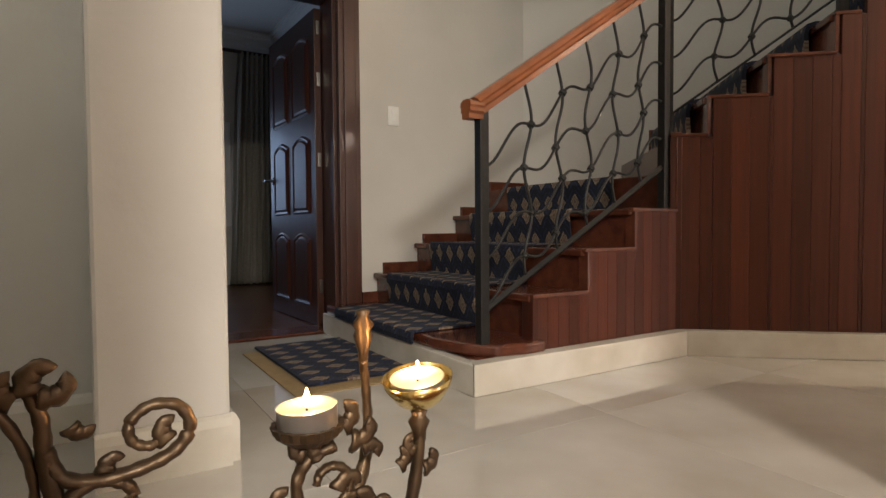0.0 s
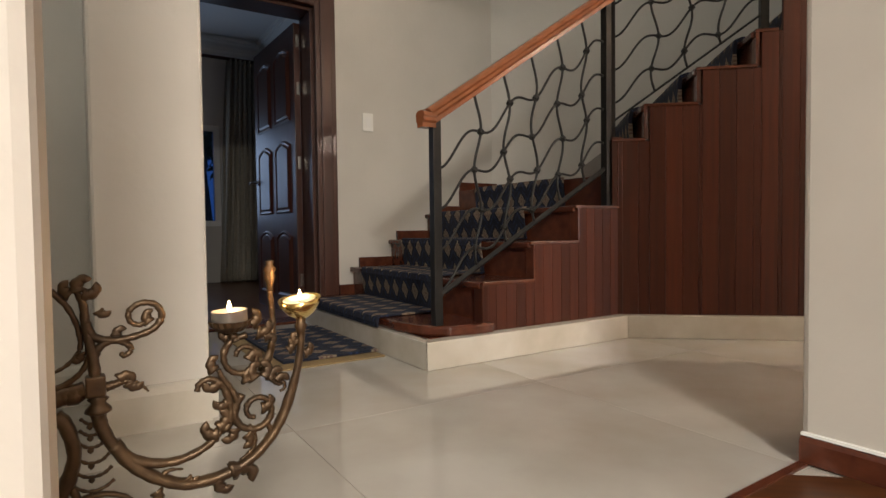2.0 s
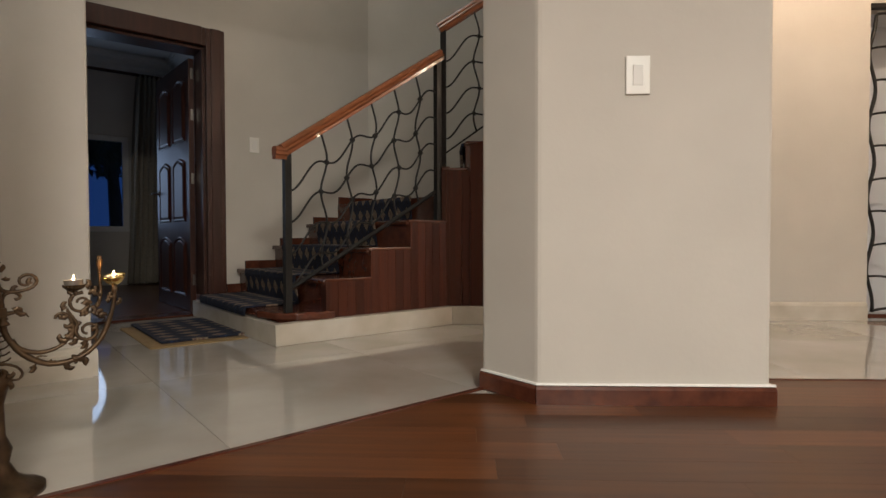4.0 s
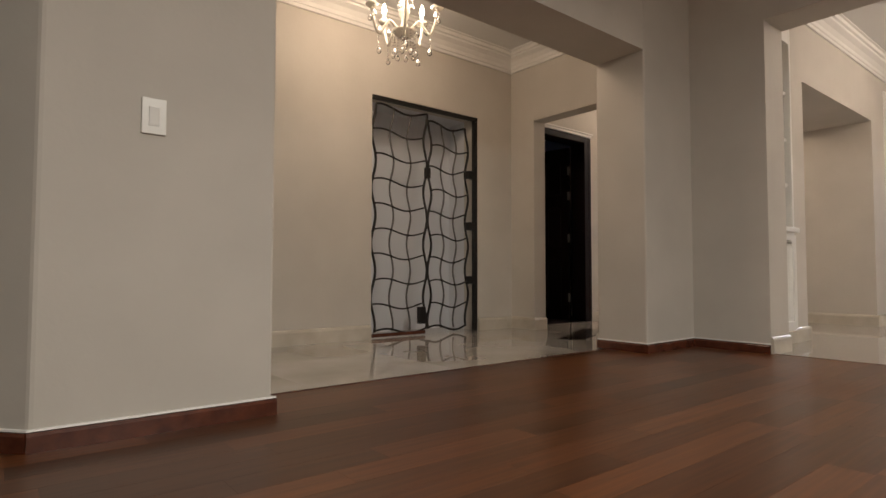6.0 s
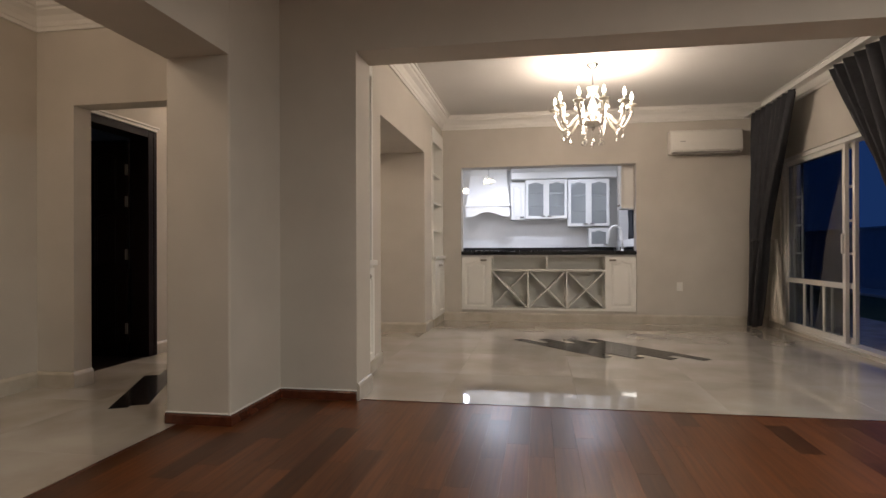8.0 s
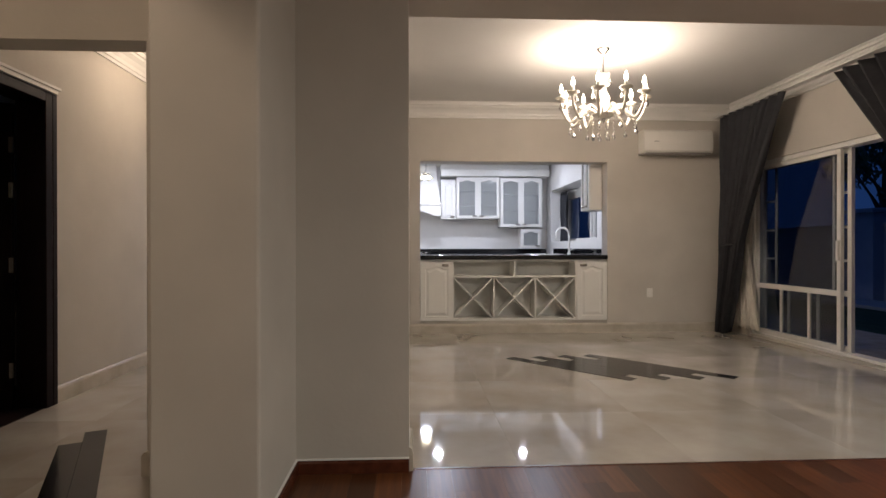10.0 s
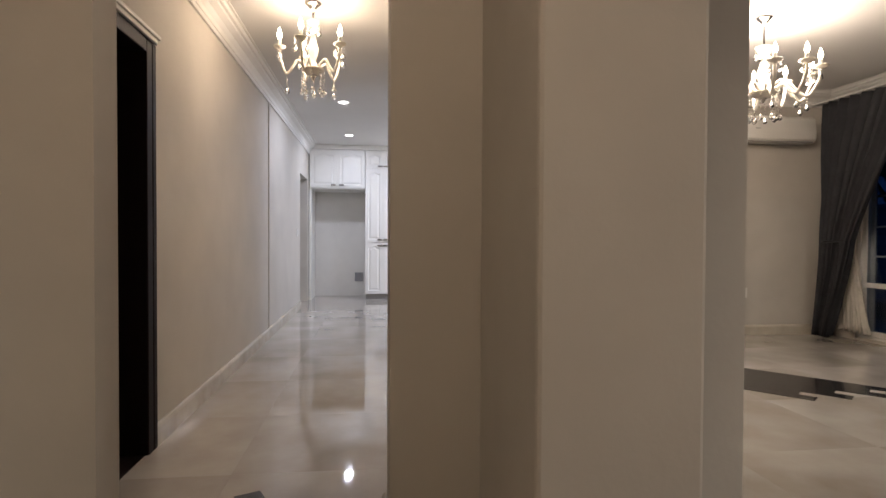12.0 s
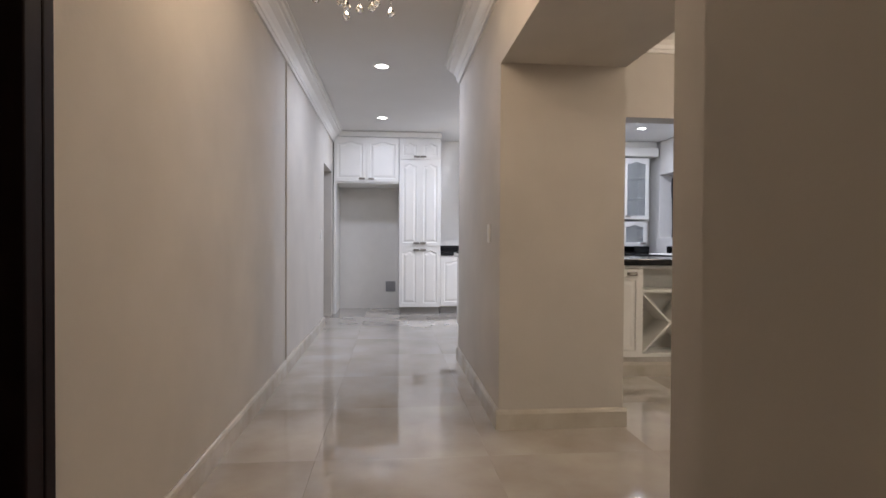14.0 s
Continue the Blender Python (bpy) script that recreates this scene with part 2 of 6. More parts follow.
def tube(bm, pts, radius, sides=8, taper=None, flat=1.0):
    """A rod along a polyline; taper gives a radius for each point."""
    pts = [Vector(p) for p in pts]
    rings = []
    up = Vector((0.31, 0.17, 0.93)).normalized()
    for i, p in enumerate(pts):
        d = (pts[min(i + 1, len(pts) - 1)] - pts[max(i - 1, 0)])
        d = d.normalized() if d.length > 1e-9 else Vector((0, 0, 1))
        a = d.cross(up)
        a = a.normalized() if a.length > 1e-3 else d.cross(Vector((1, 0, 0))).normalized()
        c = a.cross(d).normalized()
        r = taper[i] if taper else radius
        rings.append([bm.verts.new(p + (a * math.cos(t) + c * math.sin(t) * flat) * r) for t in (2 * math.pi * k / sides for k in range(sides))])
    for r0, r1 in zip(rings, rings[1:]):
        for k in range(sides):
            bm.faces.new((r0[k], r0[(k + 1) % sides], r1[(k + 1) % sides], r1[k]))
    bm.faces.new(rings[0][::-1])
    bm.faces.new(rings[-1])
    return bm


def lathe(bm, profile, m=None, sides=20):
    """A turned body from pairs of radius and height."""
    rings = []
    for r, z in profile:
        rings.append([bm.verts.new(((m or Matrix()) @ Vector((r * math.cos(a), r * math.sin(a), z)))) for a in (2 * math.pi * k / sides for k in range(sides))])
    for r0, r1 in zip(rings, rings[1:]):
        for k in range(sides):
            bm.faces.new((r0[k], r0[(k + 1) % sides], r1[(k + 1) % sides], r1[k]))
    bm.faces.new(rings[0][::-1])
    bm.faces.new(rings[-1])
    return bm


def smooth(bm, angle=40):
    for f in bm.faces:
        f.smooth = True
    for e in bm.edges:
        if len(e.link_faces) == 2 and e.calc_face_angle(0) > radians(angle):
            e.smooth = False
    return bm


def part(name, bm, mat, parent=None, label=""):
    me = bpy.data.meshes.new(name)
    bm.to_mesh(me)
    bm.free()
    me.materials.append(mat)
    ob = new(name, me)
    if parent:
        ob.parent = parent
    if label:
        ob["label"] = label
    return ob


def thing(name, label, category, group="", m=None, kind=""):
    ob = new(name)
    ob.empty_display_size = 0.1
    if m is not None:
        ob.matrix_world = m
    return tagged(ob, label, category, group, kind)


def structure(name, bm, mat, label="", category=""):
    return tagged(part(name, bm, mat), label, category, kind="structure")


def join_boxes(boxes, m=None):
    bm = bmesh.new()
    for b in boxes:
        add_box(bm, *b, m)
    return bm


# The stair axis runs across the house: U along the flight, N across it.
A0 = radians(41)
DIAG = Matrix.Rotation(A0, 4, "Z")


def dg(s, n, z=0.0):
    v = DIAG @ Vector((s, n, z))
    return v

# ---- setting ----
CEILING, HALL_CEILING, JAMB = 2.89, 2.80, 1.65
EAST, NORTH = 3.31, 1.96


def wall(name, boxes, label="pale beige painted plaster wall", mat=None):
    return structure(name, join_boxes(boxes), mat or WALL, label, "wall")


def plain_wall(name, bm, label):
    return structure(name, bm, WALL, label, "wall")


pillar_plan = [(0, 0), (0, 0.43), (-0.80, 0.43), (-0.937, 0.2), (-0.76, 0)]
plain_wall("wall_pillar", prism(pillar_plan, 0, CEILING, bevel=0.012), "beige plastered pier with rounded corners and a light switch")
plain_wall("wall_stub", box(2.672, 3.345, 0.03, 0.43, 0, CEILING, bevel=0.012), "beige plastered pier at the end of the beam")
plain_wall("wall_beam", box(0, 2.672, 0.032, 0.428, 2.12, CEILING), "beige plastered beam over the wide opening")
wall("wall_east", [(EAST, 3.62, -0.51, 0.03, 0, CEILING), (EAST, 3.62, -4.3, -0.51, 2.325, CEILING), (EAST, 3.62, -6.2, -4.3, 0, CEILING)])
wall("wall_foyer_east", [(3.335, 3.70, 0.43, 0.735, 0, CEILING), (3.335, 3.50, 0.735, JAMB, 2.07, CEILING), (3.335, 3.50, JAMB, NORTH, 0, CEILING), (3.346, 3.62, 0.03, 0.43, 0, CEILING)])
wall("wall_hall_south", [(3.62, 4.36, 0.2, 0.43, 0, CEILING), (4.36, 6.45, 0.2, 0.43, 2.19, CEILING), (4.50, 6.45, -0.34, 0.2, 2.19, CEILING), (6.45, 8.5, 0.2, 0.43, 0, CEILING),
                        (4.2, 4.50, -0.34, 0.2, 0, CEILING), (6.45, 6.9, -0.34, 0.2, 0, CEILING), (3.62, 4.2, -0.34, 0.2, 2.6, CEILING), (6.9, 7.7, -0.34, 0.2, 2.6, CEILING)])
wall("wall_dining_east", [(7.7, 7.92, -4.66, -3.01, 0, CEILING), (7.7, 7.92, -3.01, -0.62, 2.17, CEILING), (7.7, 7.92, -0.62, 0.2, 0, CEILING), (7.72, 7.92, -3.01, -0.62, 0, 0.155)])
wall("wall_dining_south", [(3.37, 3.95, -4.86, -4.66, 0, CEILING), (3.95, 7.32, -4.86, -4.66, 2.1, CEILING), (7.32, 7.92, -4.86, -4.66, 0, CEILING), (3.95, 7.32, -4.86, -4.66, -0.3, 0.03)])
wall("wall_hall_north", [(3.38, 3.75, NORTH, 2.16, 0, CEILING), (3.75, 4.60, NORTH, 2.16, 2.17, CEILING), (4.60, 10.7, NORTH, 2.16, 0, CEILING), (10.7, 11.7, NORTH, 2.16, 2.15, CEILING), (11.7, 12.8, NORTH, 2.16, 0, CEILING)])
wall("wall_foyer_north", [(0.35, 1.655, NORTH, 2.16, 0, CEILING), (1.655, 2.866, NORTH, 2.16, 2.08, CEILING), (2.866, 3.38, NORTH, 2.16, 0, CEILING)])
wall("wall_kitchen_east", [(12.62, 12.8, -3.85, NORTH, 0, CEILING)], "white painted kitchen wall", WHITE)
wall("wall_kitchen_south", [(7.92, 9.3, -3.85, -3.4, 0, CEILING), (9.3, 12.25, -3.85, -3.4, 0, 1.2), (9.3, 12.25, -3.85, -3.4, 2.25, CEILING), (12.25, 12.62, -3.85, -3.4, 0, CEILING)], "white painted kitchen wall with a window", WHITE)
wall("wall_living_south", [(-5.2, 3.62, -6.4, -6.2, 0, CEILING)])
wall("wall_living_west", [(-5.4, -5.2, -6.4, -1.2, 0, CEILING)])
wall("wall_gate_recess", [(1.655, 2.866, 2.40, 2.46, 0, 2.2), (1.60, 1.655, 2.16, 2.46, 0, 2.2), (2.866, 2.92, 2.16, 2.46, 0, 2.2), (1.655, 2.866, 2.16, 2.40, 2.08, 2.2)], "pale recess wall behind the iron gate", PANEL)
wall("wall_side_passage", [(10.5, 11.9, 3.2, 3.4, 0, CEILING), (10.5, 10.7, 2.16, 3.2, 0, CEILING), (11.7, 11.9, 2.16, 3.2, 0, CEILING)])
wall("wall_side_room", [(3.3, 5.4, 3.6, 3.8, 0, CEILING), (3.3, 3.5, 2.16, 3.6, 0, CEILING), (5.2, 5.4, 2.16, 3.6, 0, CEILING)], "dim plaster wall of the side room")

# stair hall, set across the house
PANEL_N, BACK_N = 2.06, 3.48
structure("wall_stair_back", join_boxes([(-0.62, 0.62, BACK_N, BACK_N + 0.2, 0, 5.2), (-1.82, -0.62, BACK_N, BACK_N + 0.2, 2.04, 5.2), (-4.2, -1.82, BACK_N, BACK_N + 0.2, 0, 5.2)], DIAG), WALL, "grey-beige plaster wall beside the stairs", "wall")
wall("wall_stair_north", [(-1.95, 4.2, 3.02, 3.22, 0, 5.2)])
wall("wall_upper_east", [(0.35, 0.45, 0.43, 3.02, HALL_CEILING - 0.02, 5.2)])
wall("wall_stair_end", [(3.9, 4.1, 2.5, 3.02, 0, 5.2)])
structure("wall_pier_west", box(-1.96, -1.671, 1.889, 2.45, 0, 5.2, DIAG, bevel=0.01), WALL, "cream plastered pier with a marble skirting", "wall")
structure("wall_west_hall", join_boxes([(-4.2, -1.96, 2.29, 2.45, 0, 5.2), (-4.2, -4.0, 0.65, 2.29, 0, 5.2)], DIAG), WALL, "cream plaster wall", "wall")
structure("wall_living_northwest", box(-4.2, -2.0, 0.52, 0.65, 0, CEILING, DIAG, bevel=0.012), WALL, "beige plaster wall ending at the opening", "wall")
structure("wall_opening_header", join_boxes([(-2.0, -0.60, 0.53, 0.75, 2.4, 5.2)], DIAG), WALL, "beige plaster header", "wall")

# bedroom behind the open door
structure("wall_bedroom", join_boxes([(-0.16, 0.0, BACK_N + 0.2, 6.9, 0, 2.75), (-0.68, 0.0, 6.7, 6.9, 0, 2.75), (-2.2, -0.68, 6.7, 6.9, 0, 0.62), (-2.2, -0.68, 6.7, 6.9, 1.72, 2.75), (-4.3, -2.2, 6.7, 6.9, 0, 2.75), (-4.3, -4.1, BACK_N + 0.2, 6.9, 0, 2.75)], DIAG), WALL, "dim plaster bedroom wall", "wall")
structure("ceiling_bedroom", join_boxes([(-4.3, 0.0, BACK_N + 0.2, 6.9, 2.65, 2.8)], DIAG), CEIL, "bedroom ceiling", "ceiling")
structure("floor_bedroom", join_boxes([(-4.3, 0.0, BACK_N, 6.9, -0.1, 0.002)], DIAG), PLANK, "dark wooden bedroom floor", "floor")

structure("ceiling", join_boxes([(-5.4, 3.62, -6.4, 0.37, CEILING, 3.1), (0.35, 14.1, -4.86, 3.4, CEILING + 0.001, 3.1)]), CEIL, "white painted ceiling", "ceiling")
structure("ceiling_hall", join_boxes([(0.451, 3.335, 0.43, NORTH, HALL_CEILING, 2.88), (3.50, 12.62, 0.43, NORTH, HALL_CEILING, 2.88), (7.92, 12.62, -3.4, 0.20, HALL_CEILING + 0.001, 2.88), (8.5, 12.62, 0.20, 0.43, HALL_CEILING, 2.88)]), CEIL, "white painted hall ceiling", "ceiling")
structure("ceiling_stairwell", join_boxes([(-6.5, 4.2, -3.5, 3.8, 5.2, 5.3)]), CEIL, "high ceiling over the stairs", "ceiling")
structure("wall_stairwell_front", join_boxes([(-6.5, 0.4, -3.5, -3.4, 3.1, 5.2), (-6.6, -6.5, -3.5, 3.8, 0, 5.2), (0.35, 0.45, -3.5, 0.37, 3.1, 5.2)]), WALL, "stairwell wall", "wall")
structure("floor", join_boxes([(-6.5, 14.1, -6.4, 3.9, -0.2, -0.012)]), PLINTH, "floor slab under the marble", "floor")


# ---- trim ----
def run_profile(bm, p0, p1, inward, profile, z):
    """A moulding along p0-p1; profile of (distance from wall, height)."""
    p0, p1, w = Vector((*p0, 0)), Vector((*p1, 0)), Vector((*inward, 0))
    rows = [[bm.verts.new(p + w * d + Vector((0, 0, z + h))) for d, h in profile] for p in (p0, p1)]
    k = len(profile)
    for i in range(k):
        bm.faces.new((rows[0][i], rows[0][(i + 1) % k], rows[1][(i + 1) % k], rows[1][i]))
    bm.faces.new(rows[0][::-1])
    bm.faces.new(rows[1])


CROWN = [(0, -0.18), (0.018, -0.18), (0.022, -0.155), (0.03, -0.15), (0.035, -0.12), (0.06, -0.085), (0.10, -0.06), (0.105, -0.045), (0.125, -0.04), (0.13, -0.012), (0.15, -0.01), (0.15, -0.001), (0, -0.001)]
BASE_MARBLE = [(0, 0), (0.02, 0), (0.02, 0.095), (0.014, 0.11), (0.006, 0.118), (0, 0.118)]
BASE_WOOD = [(0, 0), (0.015, 0), (0.015, 0.05), (0.009, 0.06), (0, 0.062)]


def mouldings(name, runs, profile, z, mat, label, category):
    bm = bmesh.new()
    for p0, p1, w in runs:
        run_profile(bm, p0, p1, w, profile, z)
    bmesh.ops.recalc_face_normals(bm, faces=bm.faces[:])
    return structure(name, bm, mat, label, category)


S, Nn, E_, W_ = (0, -1), (0, 1), (1, 0), (-1, 0)
mouldings("trim_dining_crown", [((7.7, -4.66), (7.7, -0.34), W_), ((3.62, -0.34), (7.7, -0.34), S), ((3.62, -4.66), (7.7, -4.66), Nn), ((3.62, -4.66), (3.62, -0.34), E_)], CROWN, CEILING, WHITE, "white moulded cornice of the dining room", "cornice")
mouldings("trim_hall_crown", [((3.50, NORTH), (11.9, NORTH), S), ((3.70, 0.43), (8.5, 0.43), Nn)], CROWN, HALL_CEILING, WHITE, "white moulded cornice of the hall", "cornice")
mouldings("trim_foyer_crown", [((0.45, NORTH), (3.335, NORTH), S), ((3.335, 0.43), (3.335, NORTH), W_), ((0.45, 0.43), (3.335, 0.43), Nn)], CROWN, HALL_CEILING, WHITE, "white moulded cornice of the foyer", "cornice")
mouldings("trim_living_crown", [((-0.76, 0), (0.0, 0.0), S), ((0.0, 0.032), (EAST, 0.03), S), ((EAST, -6.2), (EAST, 0.03), W_)], CROWN, CEILING, WHITE, "white moulded cornice of the living room", "cornice")
mouldings("baseboard_living", [((-0.765, 0), (0.015, 0), S), ((0, 0.0), (0, 0.432), E_), ((2.657, 0.03), (EAST, 0.03), S), ((2.672, 0.03), (2.672, 0.432), W_), ((EAST, -0.51), (EAST, 0.03), W_), ((EAST, -6.2), (EAST, -4.3), W_)], BASE_WOOD, 0.004, TREADWOOD, "low mahogany baseboard", "baseboard")
dv = Vector((-0.937 + 0.76, 0.2)).normalized()
mouldings("baseboard_pillar", [((-0.76, 0), (-0.937, 0.2), (-dv.y, dv.x))], BASE_WOOD, 0.004, TREADWOOD, "low mahogany baseboard", "baseboard")
mouldings("trim_baseboard_bead", [((-0.765, 0), (0.015, 0), S), ((0, 0.0), (0, 0.432), E_), ((2.657, 0.03), (EAST, 0.03), S), ((2.672, 0.03), (2.672, 0.432), W_), ((EAST, -0.51), (EAST, 0.03), W_), ((-0.76, 0), (-0.937, 0.2), (-dv.y, dv.x))], [(0, 0), (0.009, 0), (0.007, 0.006), (0, 0.007)], 0.067, WHITE, "thin white bead along the top of the baseboard", "trim")
un = (math.cos(A0), math.sin(A0))
nn = (-math.sin(A0), math.cos(A0))
mn = (math.sin(A0), -math.cos(A0))


def dxy(s, n):
    v = dg(s, n)
    return (v.x, v.y)


mouldings("baseboard_marble", [((0.35, NORTH), (1.65, NORTH), S), ((2.87, NORTH), (3.335, NORTH), S), ((3.335, 0.43), (3.335, 0.735), W_), ((3.335, JAMB), (3.335, NORTH), W_), ((3.316, 0.735), (3.719, 0.735), Nn), ((3.316, JAMB), (3.50, JAMB), S), ((3.70, 0.43), (3.70, 0.735), E_),
                               ((2.672, 0.43), (3.335, 0.43), Nn), ((4.65, NORTH), (10.7, NORTH), S), ((3.72, 0.43), (4.36, 0.43), Nn), ((4.36, 0.2), (4.36, 0.449), E_), ((4.50, -0.359), (4.50, 0.2), E_), ((6.45, 0.43), (8.5, 0.43), Nn),
                               ((6.45, -0.359), (6.45, 0.449), W_), ((EAST, -0.51), (3.62, -0.51), S), ((7.7, -4.66), (7.7, -3.01), W_), ((7.7, -0.62), (7.7, -0.34), W_), ((7.32, -4.66), (7.7, -4.66), Nn), ((3.62, -0.34), (3.62, -0.51), E_),
                               ((6.45, -0.34), (6.9, -0.34), S), ((4.2, -0.34), (4.50, -0.34), S), ((7.7, -3.01), (7.7, -0.62), W_)], BASE_MARBLE, 0, PLINTH, "cream marble skirting", "baseboard")
mouldings("baseboard_pier", [(dxy(-1.96, 1.889), dxy(-1.671, 1.889), mn), (dxy(-1.671, 1.889), dxy(-1.671, 2.45), un), (dxy(-4.0, 2.29), dxy(-1.96, 2.29), mn)], [(0, 0), (0.022, 0), (0.022, 0.10), (0.014, 0.118), (0.006, 0.125), (0, 0.125)], 0, PLINTH, "cream marble skirting", "baseboard")


# ---- stairs ----
RISE = 0.168


def step_z(k):
    return RISE * k - 0.013


FRONTS = {1: -0.82, 2: -0.526, 3: -0.252, 4: 0.03, 5: 0.31}
C = dg(0.31, PANEL_N)
CX, CY = C.x, C.y
OUT = dg(0.60, BACK_N)
SECOND = {6: -1.06, 7: -0.985, 8: -0.735, 9: -0.465, 10: -0.19}
stairs = thing("staircase", "mahogany staircase with panelled side and marble plinth", "staircase")


def flight_prism(points, z0, z1, mat, name, bevel=0.004, label=""):
    return part(name, prism(points, z0, z1, bevel=bevel), mat, stairs, label)


t1 = [(-0.84, BACK_N - 0.01), (-0.84, PANEL_N + 0.24), (-0.80, PANEL_N + 0.08), (-0.72, PANEL_N - 0.01), (-0.60, PANEL_N - 0.035), (-0.50, PANEL_N - 0.03), (-0.50, BACK_N - 0.01)]
flight_prism([dxy(*p) for p in t1], step_z(1) - 0.045, step_z(1), TREADWOOD, "tread", 0.012, "curtail bottom tread with a rounded end")
flight_prism([dxy(s, n) for s, n in ((-0.82, PANEL_N + 0.02), (-0.82, BACK_N - 0.01), (-0.5, BACK_N - 0.01), (-0.5, PANEL_N + 0.02))], 0.10, step_z(1) - 0.045, TREADWOOD, "riser", 0)
for k in (2, 3, 4):
    s0, s1 = FRONTS[k], FRONTS[k + 1]
    flight_prism([dxy(s, n) for s, n in ((s0 - 0.025, PANEL_N + 0.012), (s0 - 0.025, BACK_N - 0.01), (s1 + 0.01, BACK_N - 0.01), (s1 + 0.01, PANEL_N + 0.012))], step_z(k) - 0.03, step_z(k), TREADWOOD, "tread", 0.008)
    flight_prism([dxy(s, n) for s, n in ((s0, PANEL_N + 0.012), (s0, BACK_N - 0.01), (s0 + 0.03, BACK_N - 0.01), (s0 + 0.03, PANEL_N + 0.012))], step_z(k - 1), step_z(k) - 0.03, TREADWOOD, "riser", 0)
B31 = dxy(0.29, BACK_N - 0.01)
O2 = (OUT.x, 3.01)
flight_prism([(CX, CY + 0.02), (-1.18, 3.01), O2, B31], step_z(4), step_z(5), TREADWOOD, "tread", 0.006)
flight_prism([(CX, CY + 0.02), (SECOND[7], CY + 0.02), (SECOND[7], 3.01), (-1.18, 3.01)], step_z(4), step_z(6), TREADWOOD, "tread", 0.006)
for k in (7, 8, 9, 10, 11):
    x0 = SECOND.get(k, -0.19 + 0.27 * (k - 10))
    x1 = SECOND.get(k + 1, -0.19 + 0.27 * (k - 9))
    flight_prism([(x0 - 0.02, CY + 0.02), (x1 + 0.01, CY + 0.02), (x1 + 0.01, 3.01), (x0 - 0.02, 3.01)], step_z(k) - 0.03, step_z(k), TREADWOOD, "tread", 0.006)
    flight_prism([(x0, CY + 0.02), (x0 + 0.03, CY + 0.02), (x0 + 0.03, 3.01), (x0, 3.01)], step_z(k - 1), step_z(k) - 0.03, TREADWOOD, "riser", 0)


def boards_along(name, p0, p1, top_of, width, thick, z0, parent, mat):
    """Tongue-and-groove boards along a plan line; top_of(distance) gives each board's top."""
    p0, p1 = Vector((*p0, 0)), Vector((*p1, 0))
    length = (p1 - p0).length
    m = Matrix.Translation(p0) @ Matrix.Rotation(math.atan2((p1 - p0).y, (p1 - p0).x), 4, "Z")
    a = 0.0
    cuts = sorted(set(top_of.keys()))
    while a < length - 0.004:
        b = min(a + width, length)
        for c in cuts:
            if a + 0.004 < c < b - 0.0:
                b = c
                break
        top = [v for c, v in top_of.items() if c <= a + 0.003][-1]
        bm = box(a + 0.0005, b - 0.0005, -0.001, thick, z0, top, bevel=0.0014)
        bmesh.ops.transform(bm, matrix=m, verts=bm.verts[:])
        part(name, bm, mat, parent)
        a = b


first_len = 0.31 - FRONTS[2]
boards_along("panel_board", dxy(FRONTS[2], PANEL_N), dxy(0.31, PANEL_N), {0.0: step_z(2) - 0.012, FRONTS[3] - FRONTS[2]: step_z(3) - 0.012, FRONTS[4] - FRONTS[2]: step_z(4) - 0.012}, 0.056, 0.02, 0.112, stairs, WOOD)
tops = {0.0: step_z(6) - 0.012, SECOND[7] - CX: step_z(7) - 0.012, SECOND[8] - CX: step_z(8) - 0.012, SECOND[9] - CX: step_z(9) - 0.012, -0.37 - CX: 3.4}
boards_along("panel_board", (CX + 0.02, CY), (0.36, CY), tops, 0.078, 0.02, 0.112, stairs, WOOD)
part("corner_post", box(-0.03, 0.022, -0.004, 0.05, 0.112, step_z(6) + 0.012, Matrix.Translation((CX, CY, 0)), bevel=0.003), WOOD, stairs)
part("end_post", box(-0.02, 0.012, -0.004, 0.06, 0.112, step_z(2) - 0.002, Matrix.Translation(dg(FRONTS[2], PANEL_N)) @ DIAG, bevel=0.003), WOOD, stairs)
for k in (2, 3, 4):
    part("tread_cap", box(FRONTS[k] - 0.02, FRONTS[k + 1] + 0.003, PANEL_N - 0.006, PANEL_N + 0.05, step_z(k) - 0.013, step_z(k) + 0.003, DIAG, bevel=0.003), TREADWOOD, stairs)
    part("riser_cap", box(FRONTS[k + 1] - 0.006, FRONTS[k + 1] + 0.01, PANEL_N - 0.004, PANEL_N + 0.05, step_z(k) + 0.003, step_z(k + 1 if k < 4 else 6) - 0.013, DIAG, bevel=0.002), TREADWOOD, stairs)
for k in (6, 7, 8, 9):
    x0 = CX - 0.03 if k == 6 else SECOND[k] - 0.01
    x1 = -0.37 if k == 9 else SECOND[k + 1]
    part("tread_cap", box(x0, x1, CY - 0.006, CY + 0.05, step_z(k) - 0.012, step_z(k) + 0.004, bevel=0.003), TREADWOOD, stairs)
    if k > 6:
        part("riser_cap", box(x0 + 0.002, x0 + 0.016, CY - 0.004, CY + 0.05, step_z(k - 1) + 0.004, step_z(k) - 0.012, bevel=0.002), TREADWOOD, stairs)
part("plinth", prism([dxy(-0.86, 1.995), dxy(0.305, 1.995), dxy(0.34, 2.06), dxy(-0.82, 2.06)], 0, 0.112, bevel=0.004), PLINTH, stairs, "cream marble plinth")
part("plinth", prism([dxy(-0.86, 2.0), dxy(-0.82, 2.06), dxy(-0.80, 2.06), dxy(-0.80, BACK_N - 0.005), dxy(-0.86, BACK_N - 0.005)], 0, 0.110, bevel=0.004), PLINTH, stairs, "cream marble plinth")
q0 = dg(0.305, 1.995)
